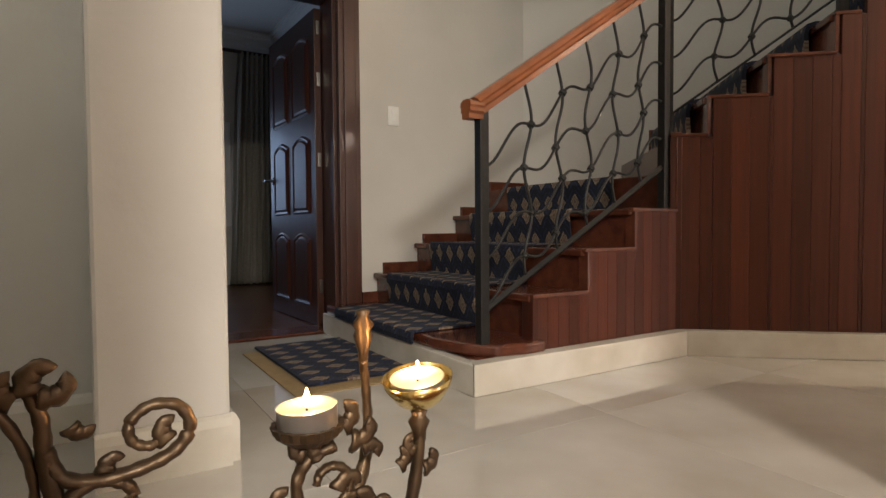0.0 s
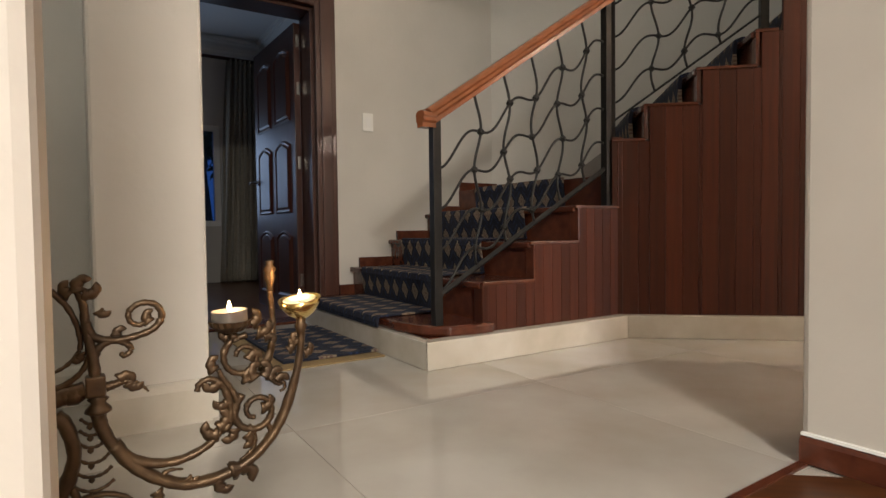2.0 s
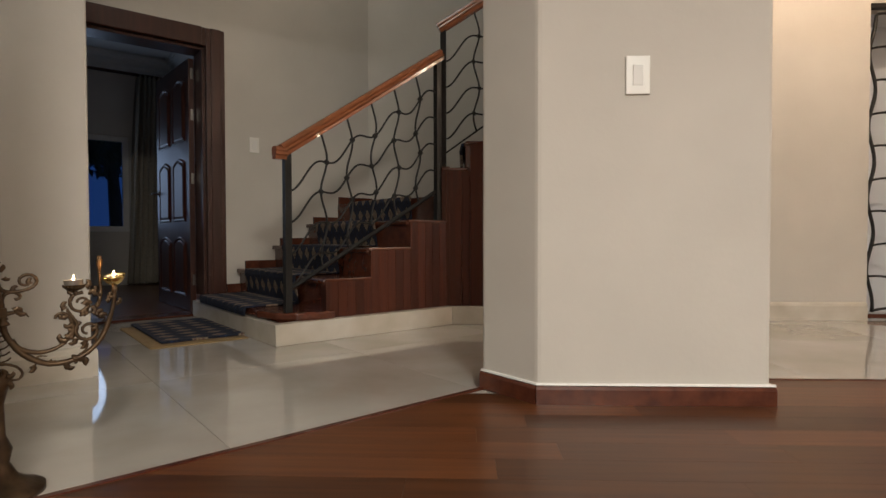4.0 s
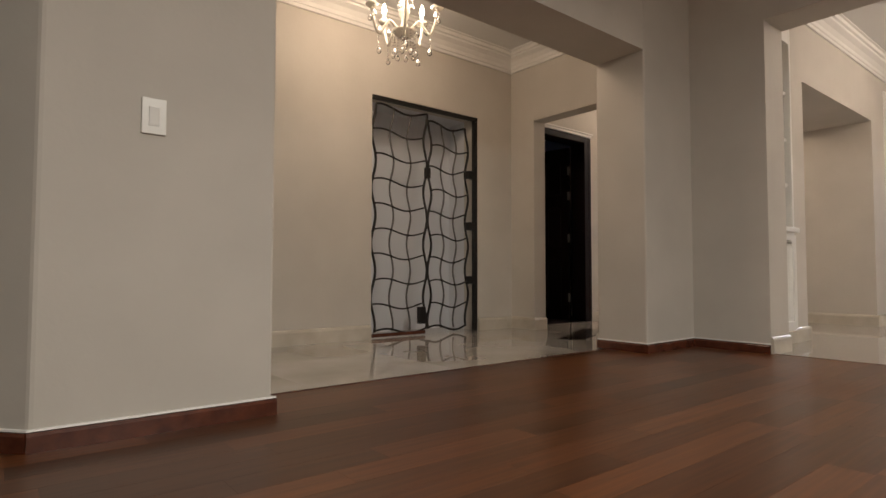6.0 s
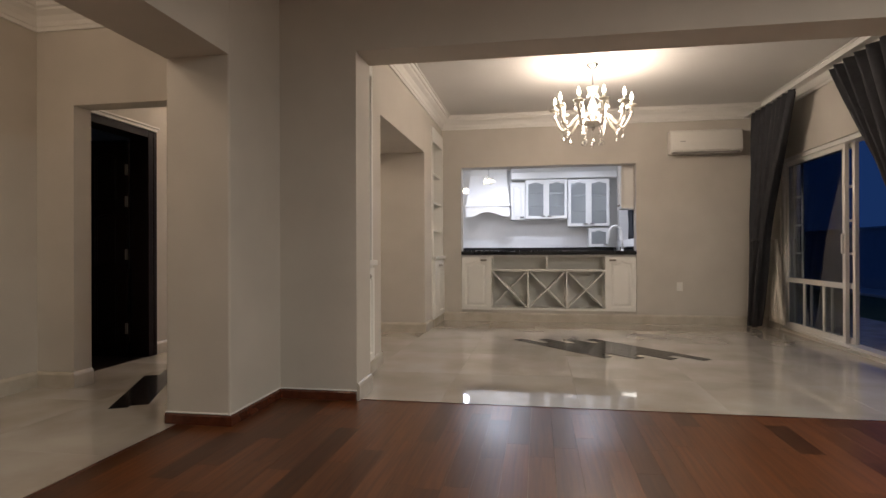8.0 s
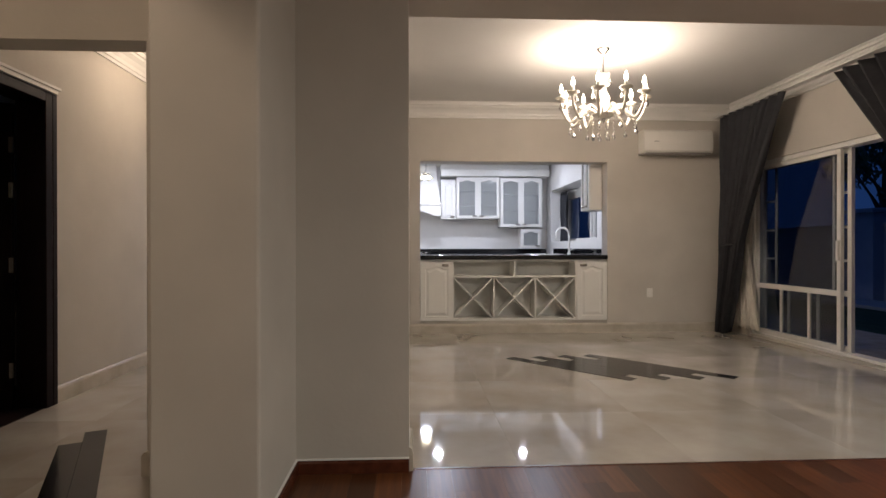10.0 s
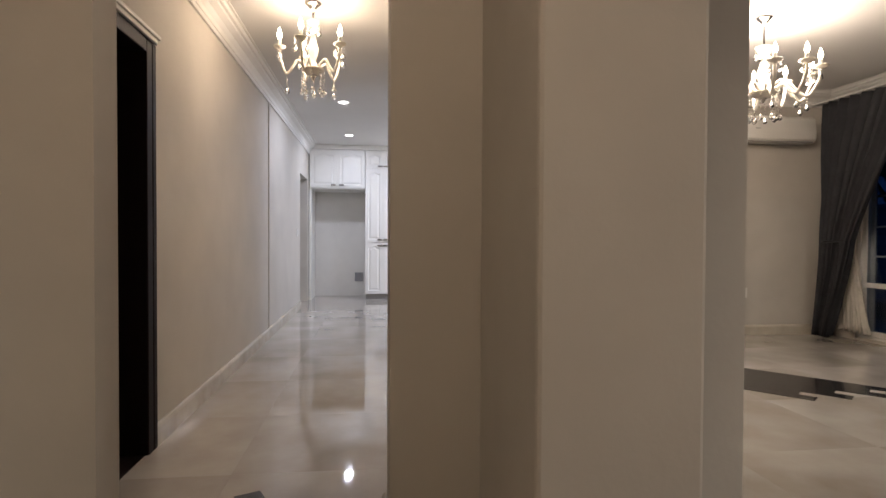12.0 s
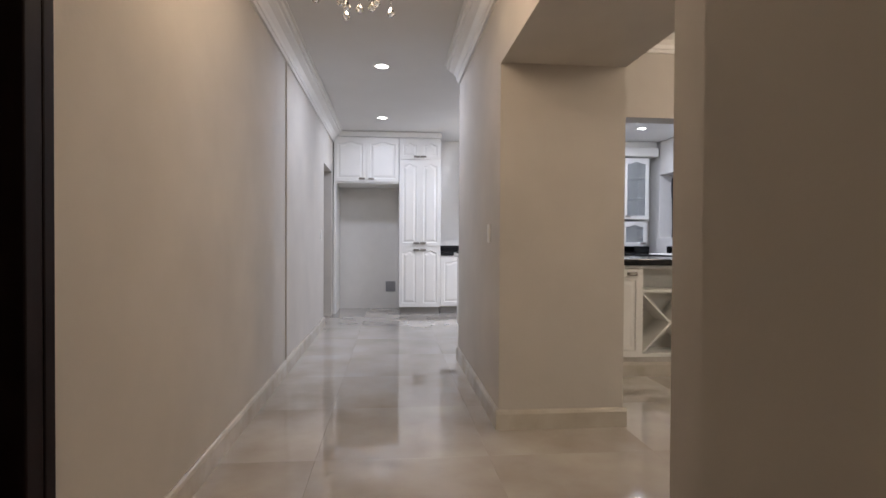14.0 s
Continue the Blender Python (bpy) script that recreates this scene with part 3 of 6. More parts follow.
part("plinth", prism([(q0.x, q0.y), (0.36, q0.y + 0.0), (0.36, CY + 0.03), (CX + 0.02, CY + 0.03)], 0, 0.112, bevel=0.004), PLINTH, stairs, "cream marble plinth")
structure("wall_under_stairs", box(0.33, 0.37, CY + 0.03, NORTH + 0.1, 0, 3.0), WALL, "plaster wall closing the stairs", "wall")
# stepped skirting on the wall
for k in (1, 2, 3, 4):
    s0 = (-0.62 if k == 1 else FRONTS[k] + 0.04)
    part("wall_skirting", box(s0, FRONTS[k + 1] + 0.04 + 0.02, BACK_N - 0.022, BACK_N - 0.002, step_z(k) - 0.05, step_z(k) + 0.058, DIAG, bevel=0.003), TREADWOOD, stairs)
    part("wall_skirting", box(FRONTS[k + 1] + 0.04, FRONTS[k + 1] + 0.14, BACK_N - 0.023, BACK_N - 0.003, step_z(k) - 0.05, step_z(k + 1) + 0.056, DIAG, bevel=0.003), TREADWOOD, stairs)
for k in range(6, 11):
    x0 = SECOND.get(k, -0.19 + 0.27 * (k - 10))
    part("wall_skirting", box(x0 - 0.02, x0 + 0.30, 2.995, 3.015, step_z(k) - 0.1, step_z(k) + 0.06, bevel=0.003), TREADWOOD, stairs)
part("wall_skirting", box(0.3, 0.66, BACK_N - 0.022, BACK_N - 0.002, step_z(4) - 0.05, step_z(5) + 0.06, DIAG, bevel=0.003), TREADWOOD, stairs)


def carpet_strip(name, path, across, m, parent=None, label="", thick=0.008):
    """A runner laid along path (s, z) and spread over across (n0, n1), with a map for its pattern."""
    n0, n1 = across
    bm = bmesh.new()
    uvl = bm.loops.layers.uv.new("UVMap")
    dist = [0.0]
    for (a, b), (c, d) in zip(path, path[1:]):
        dist.append(dist[-1] + math.hypot(c - a, d - b))
    rows = []
    for (s, z), d in zip(path, dist):
        rows.append(([bm.verts.new(m @ Vector((s, n, z))) for n in (n0, n1)], d))
    for (r0, d0), (r1, d1) in zip(rows, rows[1:]):
        f = bm.faces.new((r0[0], r1[0], r1[1], r0[1]))
        for loop, u, v in zip(f.loops, (n0, n0, n1, n1), (d0, d1, d1, d0)):
            loop[uvl].uv = (u, v)
    bmesh.ops.recalc_face_normals(bm, faces=bm.faces[:])
    ob = part(name, bm, CARPET, parent, label)
    mod = ob.modifiers.new("thick", "SOLIDIFY")
    mod.thickness, mod.offset = thick, 0
    return ob


runner = thing("stair_runner", "navy stair carpet with beige diamond medallions", "carpet")
path = []
g = 0.008
for k in (1, 2, 3, 4):
    s0 = FRONTS[k] - (0.045 if k == 1 else 0.03)
    zb = 0.10 if k == 1 else step_z(k - 1) + g
    path += [(s0 + (0.0 if k == 1 else 0.015), zb + (0.02 if k == 1 else 0.0)), (s0 - 0.006, step_z(k) - 0.02), (s0 - 0.002, step_z(k) + g - 0.003), (s0 + 0.01, step_z(k) + g), (FRONTS[k + 1] - 0.012, step_z(k) + g)]
path += [(0.285, step_z(5) - 0.02), (0.29, step_z(5) + g)]
carpet_strip("carpet", path[1:], (2.42, 3.26), DIAG, runner)
carpet_strip("carpet", [(-0.866, 0.115), (-0.866, step_z(1) - 0.02), (-0.86, step_z(1) + 0.006)], (2.42, 3.26), DIAG, runner)
for k in (7, 8, 9, 10):
    x0 = SECOND[k]
    m = Matrix()
    carpet_strip("carpet", [(x0 - 0.035, step_z(k - 1) + 0.012), (x0 - 0.04, step_z(k) - 0.03), (x0 - 0.03, step_z(k) + 0.012), (x0 + 0.0, step_z(k) + 0.02), (x0 + 0.26, step_z(k) + 0.01)], (1.95, 2.8), m, runner, thick=0.02)

# ---- stair railing ----
railing = thing("stair_railing", "wrought iron railing of waving bars with wooden handrail", "railing")


def rail_z(s):
    return 0.995 + (s + 0.80) * 0.665


def profile_rail(bm, a, b):
    """A moulded handrail from a to b."""
    a, b = Vector(a), Vector(b)
    d = (b - a).normalized()
    side = d.cross(Vector((0, 0, 1))).normalized()
    up = side.cross(d).normalized()
    sec = [(-0.022, -0.034), (0.022, -0.034), (0.022, -0.016), (0.032, -0.008), (0.028, 0.004), (0.034, 0.012), (0.03, 0.026), (0.015, 0.034), (-0.015, 0.034), (-0.03, 0.026), (-0.034, 0.012), (-0.028, 0.004), (-0.032, -0.008), (-0.022, -0.016)]
    rows = [[bm.verts.new(p + side * x + up * y) for x, y in sec] for p in (a, b)]
    for i in range(len(sec)):
        bm.faces.new((rows[0][i], rows[0][(i + 1) % len(sec)], rows[1][(i + 1) % len(sec)], rows[1][i]))
    bm.faces.new(rows[0][::-1])
    bm.faces.new(rows[1])
    bmesh.ops.recalc_face_normals(bm, faces=bm.faces[:])


RN = PANEL_N + 0.045
bm = bmesh.new()
profile_rail(bm, dg(-0.77, RN, rail_z(-0.77)), dg(0.30, RN, rail_z(0.30)))
part("handrail", bm, RAILWOOD, railing, "polished reddish wooden handrail")
bm = bmesh.new()
profile_rail(bm, dg(-0.815, RN, rail_z(-0.77) - 0.014), dg(-0.752, RN, rail_z(-0.77) - 0.014))
part("handrail_end", bm, RAILWOOD, railing)
for s, z0, z1 in ((-0.745, step_z(1), rail_z(-0.745) - 0.03), (0.275, step_z(4), rail_z(0.275) - 0.03)):
    part("post", box(s - 0.019, s + 0.019, RN - 0.019, RN + 0.019, z0, z1, DIAG, bevel=0.002), IRON, railing)
p2 = dg(0.33, RN + 0.01)


def rail2_z(x):
    return 1.93 + (x - p2.x) * 0.62


YR = CY + 0.085
part("post", box(p2.x - 0.019, p2.x + 0.019, YR - 0.019, YR + 0.019, step_z(6), rail2_z(p2.x) - 0.03, bevel=0.002), IRON, railing)
part("post", box(-0.405 - 0.019, -0.405 + 0.019, YR - 0.019, YR + 0.019, step_z(9), rail2_z(-0.405) - 0.03, bevel=0.002), IRON, railing)
bm = bmesh.new()
profile_rail(bm, (p2.x - 0.03, YR, rail2_z(p2.x - 0.03)), (-0.38, YR, rail2_z(-0.38)))
part("handrail", bm, RAILWOOD, railing, "polished reddish wooden handrail")


def ornament(place, s0, s1, low, high, bars, parent):
    """Waving uprights crossed by waving bars that climb with the stair, with a twisted knot at each crossing."""
    span = s1 - s0
    step = 0.165 * 0.98
    first = s0 + 0.2 * 0.98

    def sway(d):
        return 0.019 * math.sin(2 * math.pi * (d - 0.06) / 0.36)

    def cross_z(s, j):
        return high(s) - 0.175 - 0.168 * j + 0.034 * math.sin(2 * math.pi * (s - first + 0.115) / (1.58 * step))

    knots = []
    for i in range(bars):
        sc = first + step * i
        if sc > s1 - 0.03:
            break
        pts = [place(sc + sway((high(sc) - low(sc)) * (1 - q / 40)), low(sc) + (high(sc) - low(sc)) * q / 40) for q in range(41)]
        part("upright", smooth(tube(bmesh.new(), pts, 0.0062, 7)), IRON, parent)
        for j in range(5):
            s = sc
            for _ in range(3):
                s = sc + sway(high(s) - cross_z(s, j))
            if cross_z(s, j) > low(s) + 0.03:
                knots.append((s, cross_z(s, j)))
    for j in range(5):
        pts = [(s0 + span * q / 60, cross_z(s0 + span * q / 60, j)) for q in range(61)]
        pts = [place(s, z) for s, z in pts if z > low(s)]
        if len(pts) > 5:
            part("cross_bar", smooth(tube(bmesh.new(), pts, 0.0058, 7)), IRON, parent)
    for s, z in knots:
        p, b = place(s, z), bmesh.new()
        ax, up = (place(s + 0.1, z) - p).normalized(), Vector((0, 0, 1))
        out = ax.cross(up)
        for k in range(3):
            ring = []
            for q in range(13):
                a = q * math.pi / 6
                ring.append(p + (ax * 0.6 + up * 0.8) * (0.006 * (k - 1)) + (ax * 0.8 - up * 0.6) * (0.0115 * math.cos(a)) + out * (0.0115 * math.sin(a)))
            tube(b, ring, 0.0045, 6)
        part("knot", smooth(b, 60), IRON, parent)


low1 = lambda s: 0.27 + (s + 0.745) * 0.575
ornament(lambda s, z: dg(s, RN, z), -0.725, 0.255, low1, lambda s: rail_z(s) - 0.035, 5, railing)
b = bmesh.new()
tube(b, [dg(-0.74, RN, low1(-0.74)), dg(0.265, RN, low1(0.265))], 0.014, 4)
part("bottom_bar", b, IRON, railing)
low2 = lambda x: step_z(6) + 0.10 + (x - p2.x) * 0.70
ornament(lambda x, z: Vector((x, YR, z)), p2.x + 0.02, -0.42, low2, lambda x: rail2_z(x) - 0.035, 5, railing)
b = bmesh.new()
tube(b, [(p2.x, YR, low2(p2.x)), (-0.41, YR, low2(-0.41))], 0.006, 4)
part("bottom_bar", b, IRON, railing)

# door mat
mat_ob = thing("door_mat", "navy patterned mat with a tan border by the stairs", "rug")
part("border", box(-1.37, -0.875, 2.33, 3.14, 0.0, 0.006, DIAG, bevel=0.002), TANRUG, mat_ob)
carpet_strip("carpet", [(-1.30, 0.014), (-0.87, 0.014)], (2.41, 3.20), DIAG, mat_ob, thick=0.010)

# ---- doors and gate ----
def panel_door(name, w, h, mat, label, cols=2, rows=((0.06, 0.30), (0.36, 0.62), (0.68, 0.94)), handle=None, group=""):
    """A door leaf in its own frame: x along the width, y through the thickness."""
    d = thing(name, label, "door", group)
    part("leaf", box(0, w, -0.02, 0.02, 0.008, h, bevel=0.003), mat, d)
    for r0, r1 in rows:
        for c in range(cols):
            x0, x1 = 0.09 + c * (w - 0.1) / cols, -0.01 + (c + 1) * (w - 0.1) / cols + 0.02
            z0, z1 = h * r0, h * r1
            for side in (-1, 1):
                bm = bmesh.new()
                ring = [(x0, z0), (x1, z0), (x1, z1 - 0.04)] + [(x1 + (x0 - x1) * q / 8, z1 - 0.04 + 0.04 * math.sin(q / 8 * math.pi)) for q in range(1, 8)] + [(x0, z1 - 0.04)]
                cx, cz = (x0 + x1) / 2, (z0 + z1) / 2
                v0 = [bm.verts.new((x, side * 0.0195, z)) for x, z in ring]
                v1 = [bm.verts.new((cx + (x - cx) * 0.9, side * 0.03, cz + (z - cz) * 0.95)) for x, z in ring]
                v2 = [bm.verts.new((cx + (x - cx) * 0.78, side * 0.022, cz + (z - cz) * 0.89)) for x, z in ring]
                v3 = [bm.verts.new((cx + (x - cx) * 0.68, side * 0.030, cz + (z - cz) * 0.84)) for x, z in ring]
                k = len(ring)
                for a, b in ((v0, v1), (v1, v2), (v2, v3)):
                    for i in range(k):
                        bm.faces.new((a[i], a[(i + 1) % k], b[(i + 1) % k], b[i]))
                bm.faces.new(v3)
                bmesh.ops.recalc_face_normals(bm, faces=bm.faces[:])
                part("moulded_panel", bm, mat, d)
    if handle:
        for side in (-1, 1):
            bm = bmesh.new()
            lathe(bm, [(0.026, 0), (0.026, 0.008), (0.010, 0.012), (0.010, 0.045)], pose(handle[0], side * 0.02, handle[1], -90 * side))
            tube(bm, [(handle[0], side * 0.062, handle[1]), (handle[0] + 0.06, side * 0.066, handle[1] + 0.004), (handle[0] + 0.11, side * 0.062, handle[1] - 0.004)], 0.008)
            part("handle", smooth(bm), CHROME, d, "chrome lever handle")
    return d


# bedroom door: frame in the stair wall and open leaf
bf = thing("door_frame", "wide mahogany door frame beside the stairs", "door frame", kind="structure")
for x0, x1, z0, z1 in ((-0.755, -0.625, 0, 2.045), (-1.815, -1.685, 0, 2.045), (-1.685, -0.755, 1.915, 2.045)):
    part("casing", box(x0, x1, BACK_N - 0.025, BACK_N + 0.02, z0, z1, DIAG, bevel=0.006), DARKWOOD, bf)
    part("casing_bead", box(x0 + 0.03, x1 - 0.03, BACK_N - 0.036, BACK_N - 0.02, z0, z1, DIAG, bevel=0.005), DARKWOOD, bf)
for x0, x1, z0, z1 in ((-0.775, -0.735, 0, 1.935), (-1.705, -1.665, 0, 1.935), (-1.665, -0.775, 1.895, 1.935)):
    part("jamb", box(x0, x1, BACK_N + 0.015, BACK_N + 0.21, z0, z1, DIAG, bevel=0.003), DARKWOOD, bf)
part("threshold", box(-1.665, -0.775, BACK_N - 0.02, BACK_N + 0.2, 0.0, 0.012, DIAG, bevel=0.004), TREADWOOD, bf)
leaf = panel_door("bedroom_door", 0.86, 1.87, DARKWOOD, "open dark mahogany six-panel door with chrome handle", handle=(0.78, 0.92))
leaf.matrix_world = Matrix.Translation(dg(-0.80, BACK_N + 0.19)) @ pose(0, 0, 0, 0, 0, math.degrees(A0) + 92)
for hz in (0.2, 0.95, 1.42, 1.72):
    part("hinge", box(-0.005, 0.003, -0.014, 0.006, hz, hz + 0.08, bevel=0.002), PEWTER, leaf)

# dark door in the hall
hf = thing("door_frame", "black-brown door frame with white moulded surround in the hall", "door frame", kind="structure")
for x0, x1, z0, z1 in ((3.750, 3.820, 0, 2.145), (4.530, 4.600, 0, 2.145), (3.820, 4.530, 2.075, 2.145)):
    part("casing", box(x0, x1, NORTH - 0.02, NORTH + 0.18, z0, z1, bevel=0.005), BLACKDOOR, hf)
for x0, x1, z0, z1, y0 in ((3.690, 4.655, 2.145, 2.18, 0.028), (3.675, 4.670, 2.175, 2.195, 0.042), (3.710, 4.635, 2.145, 2.157, 0.036)):
    part("head_moulding", box(x0, x1, NORTH - y0, NORTH + 0.0, z0, z1, bevel=0.004), WHITE, hf, "white moulded head")
for x0, x1 in ((4.600, 4.650),):
    part("side_casing", box(x0, x1, NORTH - 0.022, NORTH, 0, 2.145, bevel=0.006), BLACKDOOR, hf)
dleaf = panel_door("hall_door", 0.70, 2.05, BLACKDOOR, "black-stained panelled door standing open into the room", rows=((0.06, 0.36), (0.42, 0.66), (0.72, 0.94)))
dleaf.matrix_world = pose(4.505, 2.14, 0.0, 0, 0, 97)
for hz in (0.22, 0.92, 1.42, 1.72):
    part("hinge", box(-0.014, 0.010, 0.016, 0.034, hz, hz + 0.1, bevel=0.002), PEWTER, dleaf, "dull metal hinge")
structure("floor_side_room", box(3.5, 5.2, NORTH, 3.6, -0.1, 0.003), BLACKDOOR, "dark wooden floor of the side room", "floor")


# iron gate
gate = thing("iron_gate", "black wrought iron gate of waving bars, two leaves", "gate")
for x0, x1, z0, z1 in ((2.822, 2.862, 0, 2.08), (1.66, 2.866, 2.045, 2.078)):
    part("frame_bar", box(x0, x1, NORTH + 0.0, NORTH + 0.04, z0, z1, bevel=0.003), IRON, gate)


def gate_leaf(x0, x1, z0, z1, y, flip):
    leafp = part("gate_leaf", box(x0, x0 + 0.004, y, y + 0.004, z0, z0 + 0.004), IRON, gate)
    cols = 4
    for c in range(cols):
        pts = []
        for q in range(57):
            f = q / 56
            z = z0 + (z1 - z0) * f
            x = x0 + (x1 - x0) * c / (cols - 1) + 0.021 * math.sin(f * math.pi * 8.2 + flip)
            pts.append((x, y, z + 0.03 * math.sin((c / 3) * math.pi * 2 + 0.6) * (f > 0.97)))
        b = bmesh.new()
        outer = c in (0, cols - 1)
        tube(b, pts, 0.0115 if outer else 0.0085, 6)
        part("bar" if outer else "inner_bar", smooth(b), IRON if outer else GREYIRON, leafp, "" if outer else "thinner grey bar")
    for r in range(10):
        f = r / 9
        zc = z0 + (z1 - z0) * f
        shift = 0.021 * math.sin(f * math.pi * 8.2 + flip)
        pts = [(x0 + (x1 - x0) * q / 20 + shift, y - 0.006, zc + 0.026 * math.sin(q / 20 * math.pi * 2 + 0.4 + (0.6 if r % 2 else 0))) for q in range(21)]
        b = bmesh.new()
        tube(b, pts, 0.0095 if r in (0, 9) else 0.0075, 6)
        part("cross_bar", smooth(b), IRON, leafp)
        for c in (1, 2):
            b = bmesh.new()
            bmesh.ops.create_icosphere(b, subdivisions=1, radius=0.013, matrix=Matrix.Translation((x0 + (x1 - x0) * c / 3 + shift, y - 0.005, zc + 0.026 * math.sin(c / 3 * math.pi * 2 + 0.4 + (0.6 if r % 2 else 0)))))
            part("knot", b, IRON, leafp)


gate_leaf(1.685, 2.235, 0.05, 1.99, NORTH + 0.02, 0.9)
gate_leaf(2.285, 2.735, 0.05, 1.93, NORTH + 0.02, 0.9 + math.pi * 0.9)
for hz in (0.45, 0.97, 1.47):
    part("hinge_block", box(2.745, 2.83, NORTH + 0.0, NORTH + 0.045, hz, hz + 0.075, bevel=0.004), IRON, gate)
part("hinge_block", box(2.24, 2.285, NORTH + 0.0, NORTH + 0.045, 1.42, 1.52, bevel=0.004), IRON, gate)
part("lock_box", box(2.165, 2.225, NORTH - 0.012, NORTH + 0.045, 0.10, 0.25, bevel=0.004), IRON, gate, "black lock box with bolt")
part("bottom_rail", box(1.66, 2.23, NORTH + 0.0, NORTH + 0.045, 0.01, 0.04, bevel=0.004), TREADWOOD, gate, "rusty bottom rail")


# ---- switches and sockets ----
def switch_plate(label, m, w=0.07, h=0.115, rockers=1, name="light_switch", category="switch"):
    d = thing(name, label, category, m=m)
    part("plate", box(-w / 2, w / 2, -0.009, 0, -h / 2, h / 2, bevel=0.0025), PLASTIC, d)
    if name == "light_switch":
        part("rocker", box(-0.017, 0.017, -0.013, -0.008, -0.033, 0.033, pose(0, 0, 0, 4), bevel=0.0015), WHITE, d)
    else:
        for zz in (-0.02, 0.02):
            part("socket_face", box(-0.016, 0.016, -0.012, -0.008, zz - 0.013, zz + 0.013, bevel=0.002), WHITE, d)
    return d


switch_plate("white rocker switch plate on the pier", pose(-0.437, 0, 1.085), 0.078, 0.125)
switch_plate("white rocker switch plate on the stair wall", Matrix.Translation(dg(-0.405, BACK_N, 1.25)) @ pose(0, 0, 0, 0, 0, 41), 0.072, 0.115)
switch_plate("white switch plate on the hall wall", pose(6.8, 0.43, 1.18, 0, 0, 180), 0.075, 0.12)
switch_plate("white switch plate near the kitchen doorway", pose(10.35, NORTH, 1.2), 0.075, 0.12)
switch_plate("white double wall socket in the dining room", pose(7.7, -3.56, 0.50, 0, 0, 90 + 180), 0.075, 0.115, name="wall_socket", category="socket")

# ---- air conditioner ----
ac = thing("air_conditioner", "white wall-mounted split air conditioner", "air conditioner")
sec = [(7.7, 2.26), (7.53, 2.265), (7.49, 2.29), (7.485, 2.38), (7.505, 2.53), (7.54, 2.56), (7.7, 2.562)]
bm = bmesh.new()
rows = [[bm.verts.new((x, y, z)) for x, z in sec] for y in (-4.29, -3.41)]
for i in range(len(sec)):
    bm.faces.new((rows[0][i], rows[0][(i + 1) % len(sec)], rows[1][(i + 1) % len(sec)], rows[1][i]))
bm.faces.new(rows[0][::-1])
bm.faces.new(rows[1])
bmesh.ops.recalc_face_normals(bm, faces=bm.faces[:])
bmesh.ops.bevel(bm, geom=bm.edges[:], offset=0.008, segments=2, affect="EDGES", profile=0.5)
part("casing", smooth(bm), PLASTIC, ac)
part("outlet_flap", box(7.50, 7.56, -4.26, -3.44, 2.252, 2.27, pose(0, 0, 0), bevel=0.004), DARKTOE, ac, "grey air outlet flap")
part("mark", box(7.480, 7.4845, -3.59, -3.53, 2.40, 2.408), DARKTOE, ac, "small grey mark")

# ---- chandeliers ----
def crystal_drop(parent, p, length, beads):
    bm = bmesh.new()
    for i in range(beads):
        z = p[2] - 0.008 - i * (length - 0.05) / max(1, beads)
        bmesh.ops.create_icosphere(bm, subdivisions=1, radius=0.0075, matrix=Matrix.Translation((p[0], p[1], z)))
    lathe(bm, [(0.001, 0), (0.006, -0.006), (0.017, -0.028), (0.016, -0.038), (0.008, -0.048), (0.001, -0.050)], Matrix.Translation((p[0], p[1], p[2] - length + 0.046)), 8)
    part("crystal_drop", bm, CRYSTAL, parent)


